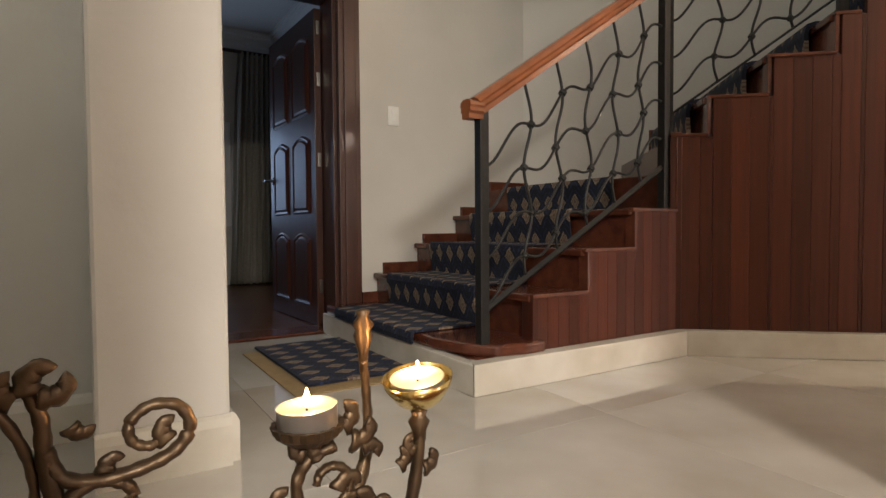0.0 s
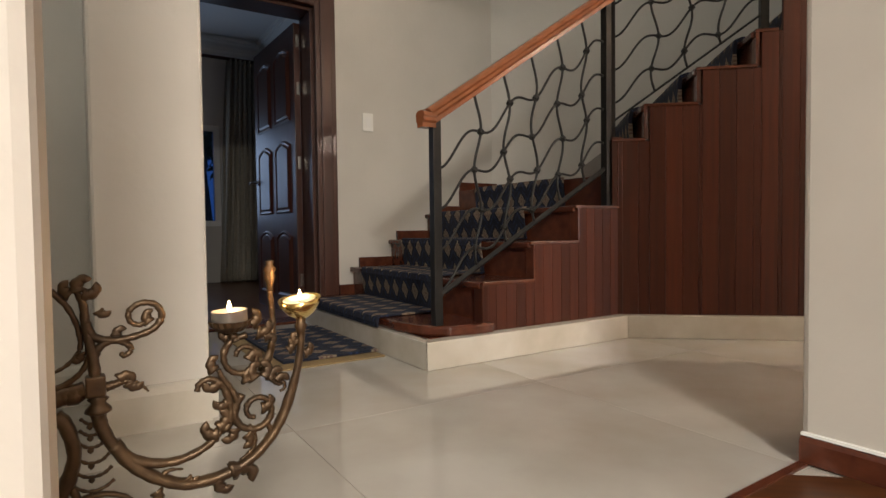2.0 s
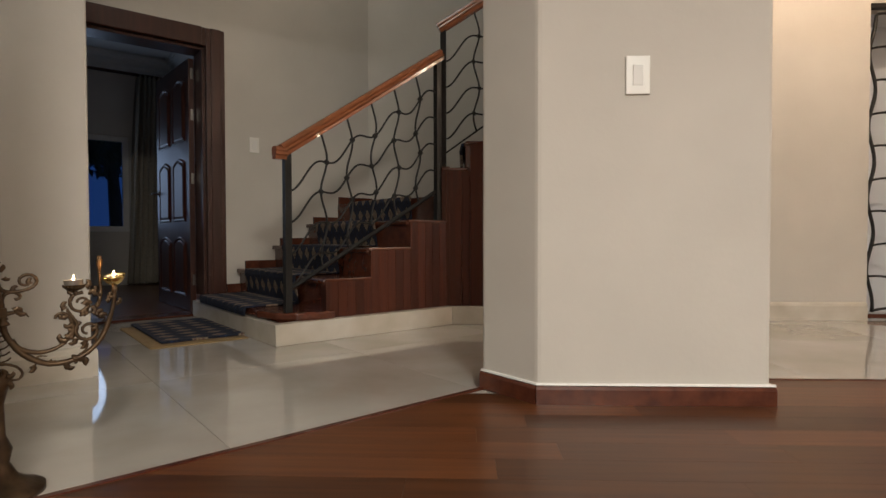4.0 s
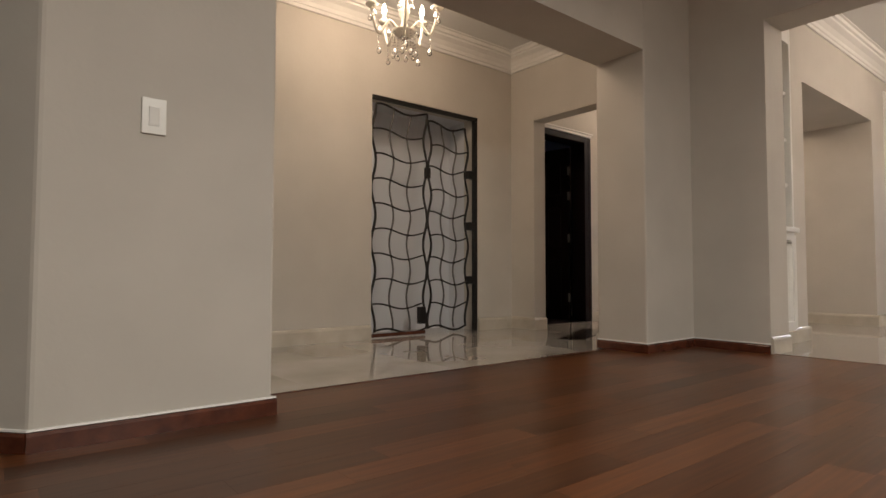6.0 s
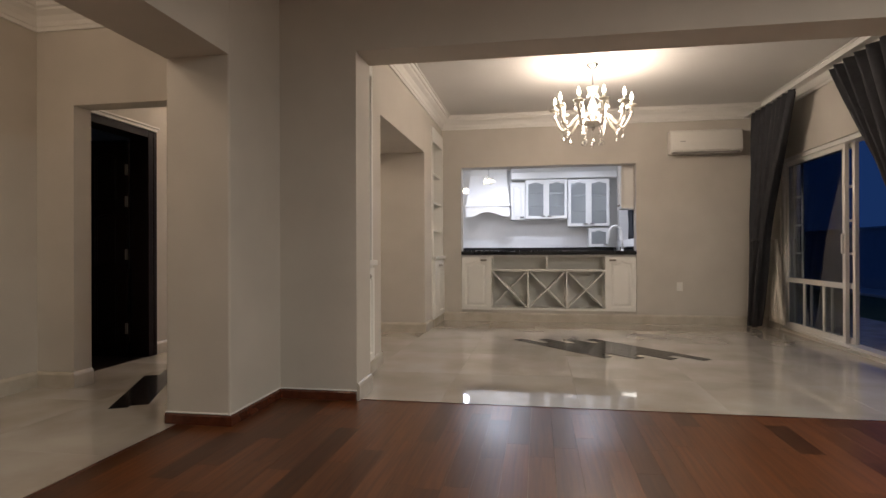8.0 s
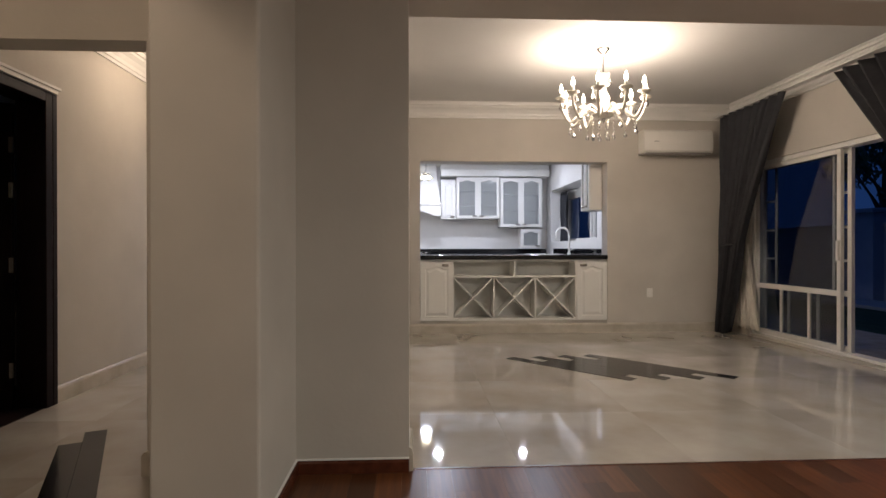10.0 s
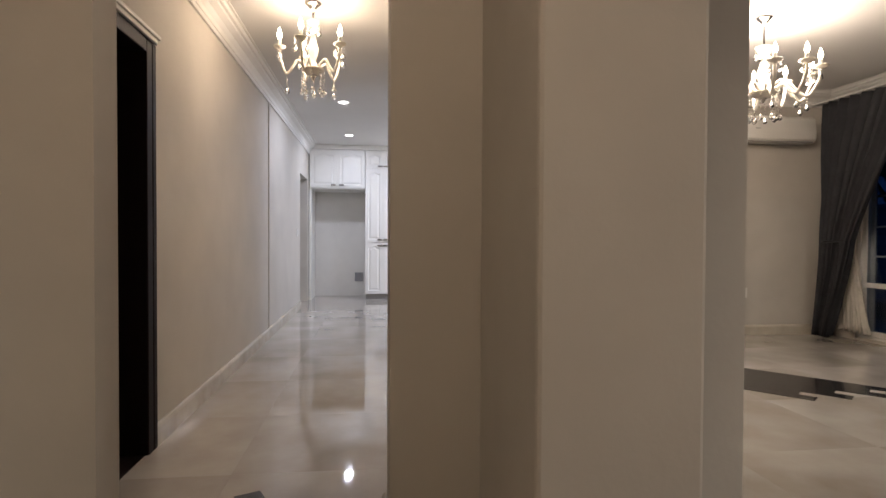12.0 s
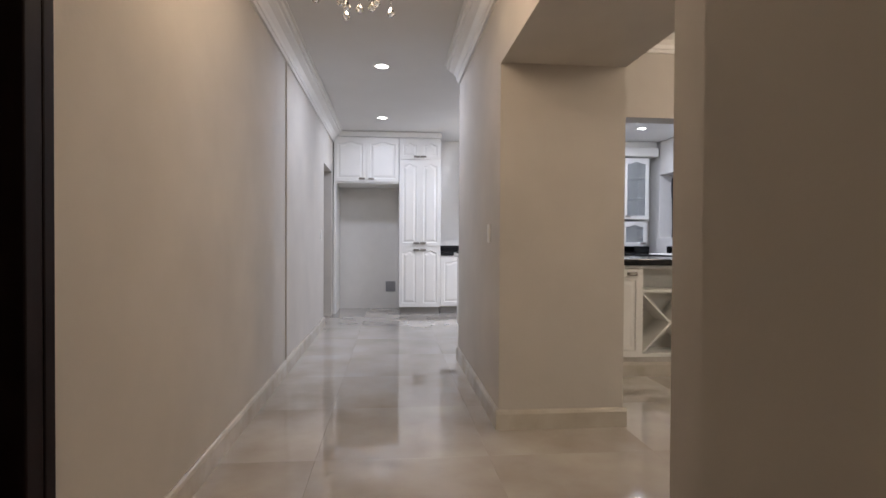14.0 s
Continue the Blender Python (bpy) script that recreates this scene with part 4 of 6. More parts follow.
def chandelier(label, x, y, arms, radius, z_stem, z_bowl, z_cup, m_scale=1.0, top=HALL_CEILING):
    d = thing("chandelier", label, "chandelier", "crystal chandeliers", m=pose(x, y, 0))
    bm = bmesh.new()
    part("canopy", smooth(lathe(bm, [(0.018, top - 0.075), (0.022, top - 0.06), (0.05, top - 0.03), (0.062, top - 0.02), (0.062, top)])), CHROME, d, "chrome ceiling canopy")
    bm = bmesh.new()
    n = max(3, int((top - 0.07 - z_stem) / 0.022))
    for i in range(n):
        zz = z_stem + (top - 0.07 - z_stem) * (i + 0.5) / n
        m = Matrix.Translation((0, 0, zz)) @ pose(0, 0, 0, 90, 0, 90 * (i % 2)) @ Matrix.Diagonal((0.8, 1.5, 1, 1))
        ring = [m @ Vector((0.008 * math.cos(a), 0.010 * math.sin(a), 0)) for a in (k * math.pi / 4 for k in range(9))]
        tube(bm, ring, 0.0025, 5)
    part("chain", bm, IRON, d, "dark chain")
    bm = bmesh.new()
    h = z_stem - z_bowl
    prof = [(0.02, 0.0), (0.05, 0.02), (0.055, 0.05), (0.03, 0.10), (0.022, 0.2), (0.038, 0.32), (0.045, 0.42), (0.028, 0.55), (0.018, 0.7), (0.03, 0.82), (0.05, 0.93), (0.055, 0.97), (0.012, 1.0)]
    part("stem", smooth(lathe(bm, [(r * m_scale, z_bowl + h * q) for r, q in prof])), MILK, d, "turned milk-white glass stem")
    bm = bmesh.new()
    part("bowl", smooth(lathe(bm, [(0.01, z_bowl - 0.04), (0.05 * m_scale, z_bowl - 0.03), (0.085 * m_scale, z_bowl), (0.09 * m_scale, z_bowl + 0.012), (0.05 * m_scale, z_bowl + 0.02)])), MILK, d, "milk-white glass bowl")
    bm = bmesh.new()
    part("finial", smooth(lathe(bm, [(0.004, z_bowl - 0.075), (0.014, z_bowl - 0.06), (0.02, z_bowl - 0.045), (0.03, z_bowl - 0.035)], None, 12)), CHROME, d)
    for i in range(arms):
        a = 2 * math.pi * (i + 0.3) / arms
        ca, sa = math.cos(a), math.sin(a)
        pts = []
        for q in range(17):
            f = q / 16
            r = 0.05 * m_scale + (radius - 0.05 * m_scale) * f
            z = z_bowl + 0.02 + (0.06 * math.sin(f * math.pi * 0.95) if f < 0.35 else 0.06 * math.sin(0.35 * math.pi * 0.95) - 0.13 * math.sin((f - 0.35) / 0.65 * math.pi * 0.62) * m_scale) + (z_cup - z_bowl - 0.0) * max(0, (f - 0.72) / 0.28) ** 1.4
            pts.append((r * ca, r * sa, z))
        pts.append((radius * ca, radius * sa, z_cup))
        bm = bmesh.new()
        tube(bm, pts, 0.011 * m_scale, 8)
        arm = part("arm", smooth(bm), MILK, d, "curved milk-white glass arm")
        bm = bmesh.new()
        part("drip_cup", smooth(lathe(bm, [(0.012, z_cup - 0.012), (0.036 * m_scale, z_cup), (0.05 * m_scale, z_cup + 0.016), (0.044 * m_scale, z_cup + 0.022), (0.02, z_cup + 0.014)], Matrix.Translation((radius * ca, radius * sa, 0)), 14)), MILK, arm)
        bm = bmesh.new()
        part("candle_sleeve", smooth(lathe(bm, [(0.013, z_cup + 0.01), (0.013, z_cup + 0.065)], Matrix.Translation((radius * ca, radius * sa, 0)), 10)), WHITE, arm)
        bm = bmesh.new()
        part("bulb", smooth(lathe(bm, [(0.008, z_cup + 0.065), (0.017, z_cup + 0.085), (0.018, z_cup + 0.10), (0.010, z_cup + 0.13), (0.002, z_cup + 0.15)], Matrix.Translation((radius * ca, radius * sa, 0)), 10)), BULB, arm, "lit flame-shaped bulb")
        for dr in (-0.04, 0.04):
            crystal_drop(arm, (radius * ca - sa * dr, radius * sa + ca * dr, z_cup + 0.008), 0.085, 2)
        crystal_drop(arm, (radius * 0.78 * ca, radius * 0.78 * sa, z_bowl - 0.05), 0.12, 4)
    for i in range(8):
        a = 2 * math.pi * i / 8
        crystal_drop(d, (0.085 * m_scale * math.cos(a), 0.085 * m_scale * math.sin(a), z_bowl), 0.19 * m_scale, 6)
    for i in range(6):
        a = 2 * math.pi * i / 6
        crystal_drop(d, (0.05 * m_scale * math.cos(a), 0.05 * m_scale * math.sin(a), z_stem - 0.02), 0.09, 2)
    return d


chandelier("large white glass chandelier with crystal drops in the dining room", *DINING_LAMP, 10, 0.375, 2.66, 2.28, 2.42, 1.15, CEILING)
chandelier("small white glass chandelier with crystal drops in the foyer", *FOYER_LAMP, 5, 0.23, 2.58, 2.19, 2.33, 0.9)
chandelier("small white glass chandelier with crystal drops in the hall", *HALL_LAMP, 5, 0.23, 2.67, 2.31, 2.45, 0.9)
for sx, sy in ((8.6, 1.17), (10.9, 1.2), (9.4, -1.0), (9.4, -2.6), (11.2, -1.0), (11.2, -2.6)):
    d = thing("downlight", "round recessed ceiling downlight, lit", "downlight", "recessed downlights", m=pose(sx, sy, 0))
    bm = bmesh.new()
    part("trim_ring", smooth(lathe(bm, [(0.062, HALL_CEILING - 0.001), (0.078, HALL_CEILING - 0.006), (0.085, HALL_CEILING - 0.001)], None, 24)), WHITE, d)
    bm = bmesh.new()
    part("lens", lathe(bm, [(0.06, HALL_CEILING - 0.004), (0.06, HALL_CEILING - 0.0015)], None, 24), SPOT, d, "glowing lens")
# Both fixtures are unseen, added to go with the two added ceiling lights.
for name, x, y, z, r in (("added_living_lamp", 0.15, -4.3, CEILING, 0.46), ("added_stairwell_lamp", -2.2, -0.4, 5.2, 0.3)):
    d = thing(name, "round opal glass ceiling lamp, unseen and added for fill light", "ceiling lamp", m=pose(x, y, 0))
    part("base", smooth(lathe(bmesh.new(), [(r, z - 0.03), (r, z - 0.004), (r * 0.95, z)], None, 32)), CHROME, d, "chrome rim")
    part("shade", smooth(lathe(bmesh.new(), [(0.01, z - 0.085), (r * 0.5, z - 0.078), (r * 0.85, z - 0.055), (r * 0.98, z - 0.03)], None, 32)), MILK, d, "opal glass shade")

# ---- bar counter and wine rack ----
bar = thing("bar_cabinet", "white bar cabinet with two doors and crossed wine racks", "cabinet")
Y0, Y1 = -3.005, -0.625
boards = [(Y0, Y1, 0.155, 0.185), (Y0, Y1, 0.905, 0.93), (Y0, Y0 + 0.02, 0.185, 0.905), (Y1 - 0.02, Y1, 0.185, 0.905), (-1.045, -1.025, 0.185, 0.905), (-2.62, -2.60, 0.185, 0.905), (-2.60, -1.045, 0.70, 0.725), (-1.835, -1.81, 0.725, 0.905), (-1.565, -1.545, 0.185, 0.70), (-2.095, -2.075, 0.185, 0.70)]
for y0, y1, z0, z1 in boards:
    part("board", box(7.715, 8.02, y0, y1, z0, z1, bevel=0.002), CABINET, bar)
part("back_panel", box(8.02, 8.035, Y0, Y1, 0.155, 0.93), CABINET, bar)
for ya, yb in ((-1.545, -1.045), (-2.075, -1.565), (-2.60, -2.095)):
    for sg in (1, -1):
        cy, cz = (ya + yb) / 2, 0.4425
        L = math.hypot(yb - ya, 0.515) - 0.035
        ang = math.degrees(math.atan2(0.515, yb - ya)) * sg
        part("rack_slat", box(7.72 + 0.006 * sg + 0.006, 8.01 - 0.006 * (1 - sg), -L / 2, L / 2, -0.009, 0.009, pose(0, cy, cz, ang), bevel=0.002), CABINET, bar)


def cup_handle(parent, m):
    bm = bmesh.new()
    prof = [(0.0, 0.0), (0.012, 0.002), (0.020, 0.010), (0.022, 0.020), (0.018, 0.026)]
    rows = []
    for q in range(9):
        a = math.pi * q / 8
        wx = 0.042 * math.cos(a)
        dp = math.sin(a) ** 0.6
        rows.append([bm.verts.new(m @ Vector((wx, -0.003 - d * dp, 0.012 - h))) for d, h in prof])
    for r0, r1 in zip(rows, rows[1:]):
        for i in range(len(prof) - 1):
            bm.faces.new((r0[i], r0[i + 1], r1[i + 1], r1[i]))
    ob = part("cup_handle", smooth(bm), PEWTER, parent, "pewter cup handle")
    mod = ob.modifiers.new("thick", "SOLIDIFY")
    mod.thickness = 0.003
    return ob


def cabinet_door(parent, w, h, m, handle=None, glass=False, arch=True):
    """A raised-panel door: x along its width, facing -y."""
    fr = 0.055
    ah = 0.035 if arch else 0.0

    def outline(x0, x1, z0, z1, lift):
        top = [(x1 + (x0 - x1) * q / 10, z1 + lift * (0.5 - 0.5 * math.cos(2 * math.pi * min(1, max(0, (q / 10 - 0.12) / 0.76))))) for q in range(11)]
        return [(x0, z0), (x1, z0)] + top

    bm = bmesh.new()
    o = outline(fr, w - fr, fr, h - fr - ah, ah)
    k = len(o)

    def grow(d):
        cx, cz = w / 2, h / 2
        k = 1 - d / (w / 2 - fr)
        return [(cx + (x - cx) * k, z + (-d if z > cz else d)) for x, z in o]

    outer = [(0, 0), (w, 0)] + [(w + (0 - w) * q / 10, h) for q in range(11)]
    layers = [(outer, 0.0), (outer, -0.02), (o, -0.02), (grow(0.006), -0.010)]
    if not glass:
        layers += [(grow(0.02), -0.010), (grow(0.045), -0.019)]
    vs = [[bm.verts.new((x, y, z)) for x, z in ring] for ring, y in layers]
    for a, b in zip(vs, vs[1:]):
        for i in range(k):
            bm.faces.new((a[i], a[(i + 1) % k], b[(i + 1) % k], b[i]))
    if not glass:
        bm.faces.new(vs[-1])
    bmesh.ops.recalc_face_normals(bm, faces=bm.faces[:])
    bmesh.ops.transform(bm, matrix=m, verts=bm.verts[:])
    d = part("door", bm, CABINET, parent)
    if glass:
        bm = box(fr + 0.002, w - fr - 0.002, -0.012, -0.008, fr, h - fr - ah * 0.0 - 0.004, m)
        part("glass_pane", bm, FROST, d, "pale frosted glass pane")
    if handle:
        cup_handle(d, m @ Matrix.Translation((handle[0], -0.02, handle[1])))
    return d


FW = lambda x, y, z: pose(x, y, z, 0, 0, -90)
cabinet_door(bar, 0.40, 0.74, FW(7.712, -0.627, 0.16), (0.31, 0.70))
cabinet_door(bar, 0.385, 0.74, FW(7.712, -2.618, 0.16), (0.08, 0.70))

top = thing("bar_countertop", "polished black granite countertop in the serving opening", "countertop")
part("slab", box(7.675, 8.45, -3.008, -0.622, 0.932, 0.985, bevel=0.004), BLACKSTONE, top)
base = thing("peninsula_cabinet", "white cabinet base under the granite counter", "cabinet")
part("carcass", box(8.04, 8.42, -3.0, -0.63, 0.0, 0.93, bevel=0.003), CABINET, base)
island = thing("kitchen_peninsula", "white cabinet with black granite top beside the hall", "cabinet")
part("carcass", box(8.62, 10.16, -0.28, 0.25, 0.10, 0.93, bevel=0.003), CABINET, island)
part("toe_kick", box(8.66, 10.10, -0.24, 0.19, 0.0, 0.10), DARKTOE, island)
part("slab", box(8.60, 10.20, -0.30, 0.29, 0.932, 0.985, bevel=0.004), BLACKSTONE, island, "black granite top")
fa = thing("kitchen_faucet", "white high-arc kitchen tap behind the counter", "tap")
bm = bmesh.new()
fx, fy = 9.95, -3.14
tube(bm, [(fx, fy, 0.955), (fx, fy, 1.29)] + [(fx, fy + 0.11 - 0.11 * math.cos(a), 1.29 + 0.12 * math.sin(a)) for a in (math.pi * q / 12 for q in range(1, 13))] + [(fx, fy + 0.225, 1.20)], 0.017, 12)
part("spout", smooth(bm), WHITE, fa)
bm = bmesh.new()
part("base_ring", smooth(lathe(bm, [(0.032, 0.952), (0.032, 0.98), (0.02, 1.0)], Matrix.Translation((fx, fy, 0)))), WHITE, fa)
bm = bmesh.new()
tube(bm, [(fx, fy, 1.03), (fx, fy - 0.07, 1.05)], 0.008)
part("lever", smooth(bm), WHITE, fa)
sk = thing("kitchen_sink", "white sink let into the granite counter", "sink")
for x0, x1, y0, y1 in ((9.3, 10.9, -3.10, -3.06), (9.3, 10.9, -2.62, -2.58), (9.3, 9.36, -3.06, -2.62), (10.84, 10.9, -3.06, -2.62)):
    part("rim", box(x0, x1, y0, y1, 0.951, 0.966, bevel=0.004), WHITE, sk)
part("bowl_floor", box(9.36, 10.84, -3.06, -2.62, 0.951, 0.954), WHITE, sk)

# ---- kitchen ----
KX, KW = 11.95, 12.62
tall = thing("pantry_cabinet", "tall white raised-panel pantry cabinet", "cabinet")
part("carcass", box(KX - 0.06, KW - 0.01, 0.31, 0.952, 0.10, 2.71, bevel=0.003), CABINET, tall)
part("toe_kick", box(KX - 0.01, KW - 0.02, 0.32, 0.94, 0.0, 0.10), DARKTOE, tall)
for i in range(2):
    y = 0.95 - i * 0.32
    hx = 0.265 if i == 0 else 0.05
    cabinet_door(tall, 0.316, 0.925, FW(KX - 0.062, y, 0.11), (hx, 0.88))
    cabinet_door(tall, 0.316, 1.325, FW(KX - 0.062, y, 1.045), (hx, 0.05))
    cabinet_door(tall, 0.316, 0.31, FW(KX - 0.062, y, 2.38), (hx, 0.045), arch=True)
part("cornice", box(KX - 0.09, KW - 0.01, 0.30, 1.95, 2.712, HALL_CEILING - 0.004, bevel=0.01), CABINET, tall)
over = thing("overhead_cabinet", "white double-door cabinet over the empty fridge niche", "cabinet")
part("carcass", box(KX - 0.06, KW - 0.01, 0.96, 1.945, 2.0, 2.71, bevel=0.003), CABINET, over)
for i in range(2):
    cabinet_door(over, 0.488, 0.67, FW(KX - 0.062, 1.942 - i * 0.493, 2.025), (0.42 if i == 0 else 0.07, 0.05))
side = thing("niche_panel", "white side panel of the fridge niche", "panel")
part("board", box(KX - 0.05, KW - 0.005, 1.915, 1.95, 0.0, 2.0, bevel=0.002), CABINET, side)
gb = thing("outlet_box", "grey wall outlet box low in the niche", "outlet")
part("plate", box(KW - 0.02, KW, 1.0, 1.16, 0.28, 0.45, bevel=0.004), GREYBOX, gb)

basec = thing("kitchen_cabinet", "white kitchen base cabinets under the back counter", "cabinet")
part("carcass", box(KX, KW - 0.01, -3.38, 0.305, 0.10, 0.90, bevel=0.003), CABINET, basec)
part("toe_kick", box(KX + 0.05, KW - 0.02, -3.38, 0.30, 0.0, 0.10), DARKTOE, basec)
for i in range(7):
    cabinet_door(basec, 0.48, 0.76, FW(KX - 0.002, 0.30 - i * 0.49, 0.12), (0.4 if i % 2 == 0 else 0.08, 0.71))
bt = thing("kitchen_countertop", "black granite kitchen counter with upstand", "countertop")
part("slab", box(KX - 0.03, KW - 0.01, -3.38, 0.305, 0.90, 0.95, bevel=0.004), BLACKSTONE, bt)
part("upstand", box(KW - 0.05, KW - 0.018, -3.38, 0.305, 0.952, 1.05, bevel=0.003), BLACKSTONE, bt)
st = thing("kitchen_side_counter", "black granite counter along the window wall", "countertop")
part("slab", box(8.46, KX - 0.035, -3.39, -2.55, 0.90, 0.95, bevel=0.004), BLACKSTONE, st)
part("upstand", box(7.93, KX - 0.035, -3.395, -3.36, 0.952, 1.06, bevel=0.003), BLACKSTONE, st)
sb = thing("kitchen_cabinet", "white base cabinets along the window wall", "cabinet")
part("carcass", box(8.47, KX - 0.04, -3.39, -2.58, 0.0, 0.90, bevel=0.003), CABINET, sb)
hob = thing("gas_hob", "black gas hob with metal burner knobs", "hob")
part("plate", box(KX + 0.08, KX + 0.5, -1.01, -0.21, 0.952, 0.965, bevel=0.003), BLACKSTONE, hob)
for i in range(5):
    bm = bmesh.new()
    part("knob", lathe(bm, [(0.02, 0.966), (0.016, 0.99)], Matrix.Translation((KX + 0.13, -0.36 - i * 0.11, 0)), 10), CHROME, hob, "metal knob")
for i in range(2):
    for j in range(2):
        bm = bmesh.new()
        part("grate", lathe(bm, [(0.09, 0.966), (0.09, 0.985), (0.05, 0.99)], Matrix.Translation((KX + 0.22 + 0.17 * i, -0.41 - 0.4 * j, 0)), 12), IRON, hob)

HX = 12.12
hood = thing("range_hood", "white wooden range hood with arched apron", "range hood")
bm = bmesh.new()
bw, tw = (-1.09, -0.13), (-1.01, -0.20)
lo = [(HX, bw[0], 1.96), (HX, bw[1], 1.96), (KW - 0.004, bw[1], 1.96), (KW - 0.004, bw[0], 1.96)]
hi = [(12.38, tw[0], 2.66), (12.38, tw[1], 2.66), (KW - 0.004, tw[1], 2.66), (KW - 0.004, tw[0], 2.66)]
v0, v1 = [bm.verts.new(p) for p in lo], [bm.verts.new(p) for p in hi]
for i in range(4):
    bm.faces.new((v0[i], v0[(i + 1) % 4], v1[(i + 1) % 4], v1[i]))
bm.faces.new(v0[::-1])
bm.faces.new(v1)
bmesh.ops.recalc_face_normals(bm, faces=bm.faces[:])
part("canopy", bm, CABINET, hood)
bm = bmesh.new()
ring = [(bw[0], 1.73), (bw[0] + 0.14, 1.73)] + [(bw[0] + 0.14 + (bw[1] - bw[0] - 0.28) * q / 10, 1.73 + 0.10 * math.sin(q / 10 * math.pi)) for q in range(1, 10)] + [(bw[1] - 0.14, 1.73), (bw[1], 1.73), (bw[1], 1.96), (bw[0], 1.96)]
f = bm.faces.new([bm.verts.new((HX - 0.03, y, z)) for y, z in ring])
r = bmesh.ops.extrude_face_region(bm, geom=[f])
bmesh.ops.translate(bm, vec=(0.05, 0, 0), verts=[v for v in r["geom"] if isinstance(v, bmesh.types.BMVert)])
bmesh.ops.recalc_face_normals(bm, faces=bm.faces[:])
part("apron", bm, CABINET, hood, "arched apron board")
part("shelf_moulding", box(HX - 0.05, KW - 0.01, bw[0] - 0.02, bw[1] + 0.02, 1.94, 1.98, bevel=0.008), CABINET, hood)
part("flue", box(12.38, KW - 0.004, -1.01, -0.20, 2.66, HALL_CEILING - 0.004), CABINET, hood)


def wall_cabinet(label, y1, widths, z0, z1, x, glass, depth=0.36):
    c = thing("wall_cabinet", label, "cabinet", "kitchen wall cabinets")
    total = sum(widths)
    part("back", box(x + depth - 0.02, x + depth, y1 - total, y1, z0, z1), CABINET, c)
    for y0, ya in ((y1 - 0.018, y1), (y1 - total, y1 - total + 0.018)):
        part("side", box(x, x + depth - 0.02, y0, ya, z0, z1, bevel=0.002), CABINET, c)
    for z in [z0, z1 - 0.02] + ([z0 + (z1 - z0) / 3, z0 + (z1 - z0) * 2 / 3] if glass else []):
        part("shelf", box(x + 0.01, x + depth - 0.02, y1 - total + 0.018, y1 - 0.018, z, z + 0.018), CABINET, c)
    y = y1
    for i, w in enumerate(widths):
        hx = w - 0.07 if i % 2 == 0 else 0.07
        cabinet_door(c, w - 0.004, z1 - z0 - 0.01, FW(x - 0.002, y - 0.002, z0 + 0.005), (hx, 0.05), glass=glass)
        y -= w
    return c


wall_cabinet("narrow white wall cabinet with solid door", -1.105, (0.31,), 1.66, 2.48, 12.30, False, 0.315)
wall_cabinet("white wall cabinet with two glass doors", -1.425, (0.448, 0.448), 1.676, 2.535, 12.27, True, 0.345)
wall_cabinet("white corner wall cabinet with two tall glass doors", -2.335, (0.43, 0.43), 1.50, 2.52, 12.23, True, 0.385)
wall_cabinet("small white counter cabinet with one glass door", -2.765, (0.42,), 1.055, 1.475, 12.27, True, 0.345)
kc = thing("kitchen_cornice", "white cornice above the wall cabinets", "cornice")
part("moulding", box(12.20, KW - 0.004, -3.36, -1.105, 2.545, 2.70, bevel=0.02), CABINET, kc)
part("fascia", box(12.26, KW - 0.004, -3.36, -1.105, 2.70, HALL_CEILING - 0.004, bevel=0.01), CABINET, kc)
wc = wall_cabinet("white wall cabinet with glass doors beside the window", 0.0, (0.19, 0.19), 1.575, 2.4, 0.0, True, 0.34)
wc.matrix_world = pose(8.31, -2.87, 0.0, 0, 0, -90)

# kitchen pendants
for px, py, pz in ((10.6, -0.76, 2.32), (11.2, -0.2, 2.2)):
    d = thing("crystal_pendant", "small crystal ceiling light, lit", "ceiling lamp", "kitchen crystal lights", m=pose(px, py, 0))
    bm = bmesh.new()
    part("rod", lathe(bm, [(0.006, pz), (0.006, HALL_CEILING - 0.02), (0.06, HALL_CEILING - 0.015), (0.06, HALL_CEILING)], None, 12), CHROME, d)
    bm = bmesh.new()
    for i in range(26):
        v = Vector((random.uniform(-1, 1), random.uniform(-1, 1), random.uniform(-1, 1))).normalized() * random.uniform(0.07, 0.13)
        bmesh.ops.create_icosphere(bm, subdivisions=1, radius=0.022, matrix=Matrix.Translation((v.x, v.y, pz + v.z * 0.7)))
    part("crystals", bm, CRYSTAL, d)
    for i in range(4):
        a = i * math.pi / 2 + 0.4
        bm = bmesh.new()
        bmesh.ops.create_icosphere(bm, subdivisions=2, radius=0.028, matrix=Matrix.Translation((0.06 * math.cos(a), 0.06 * math.sin(a), pz)))
        part("bulb", bm, BULB, d)

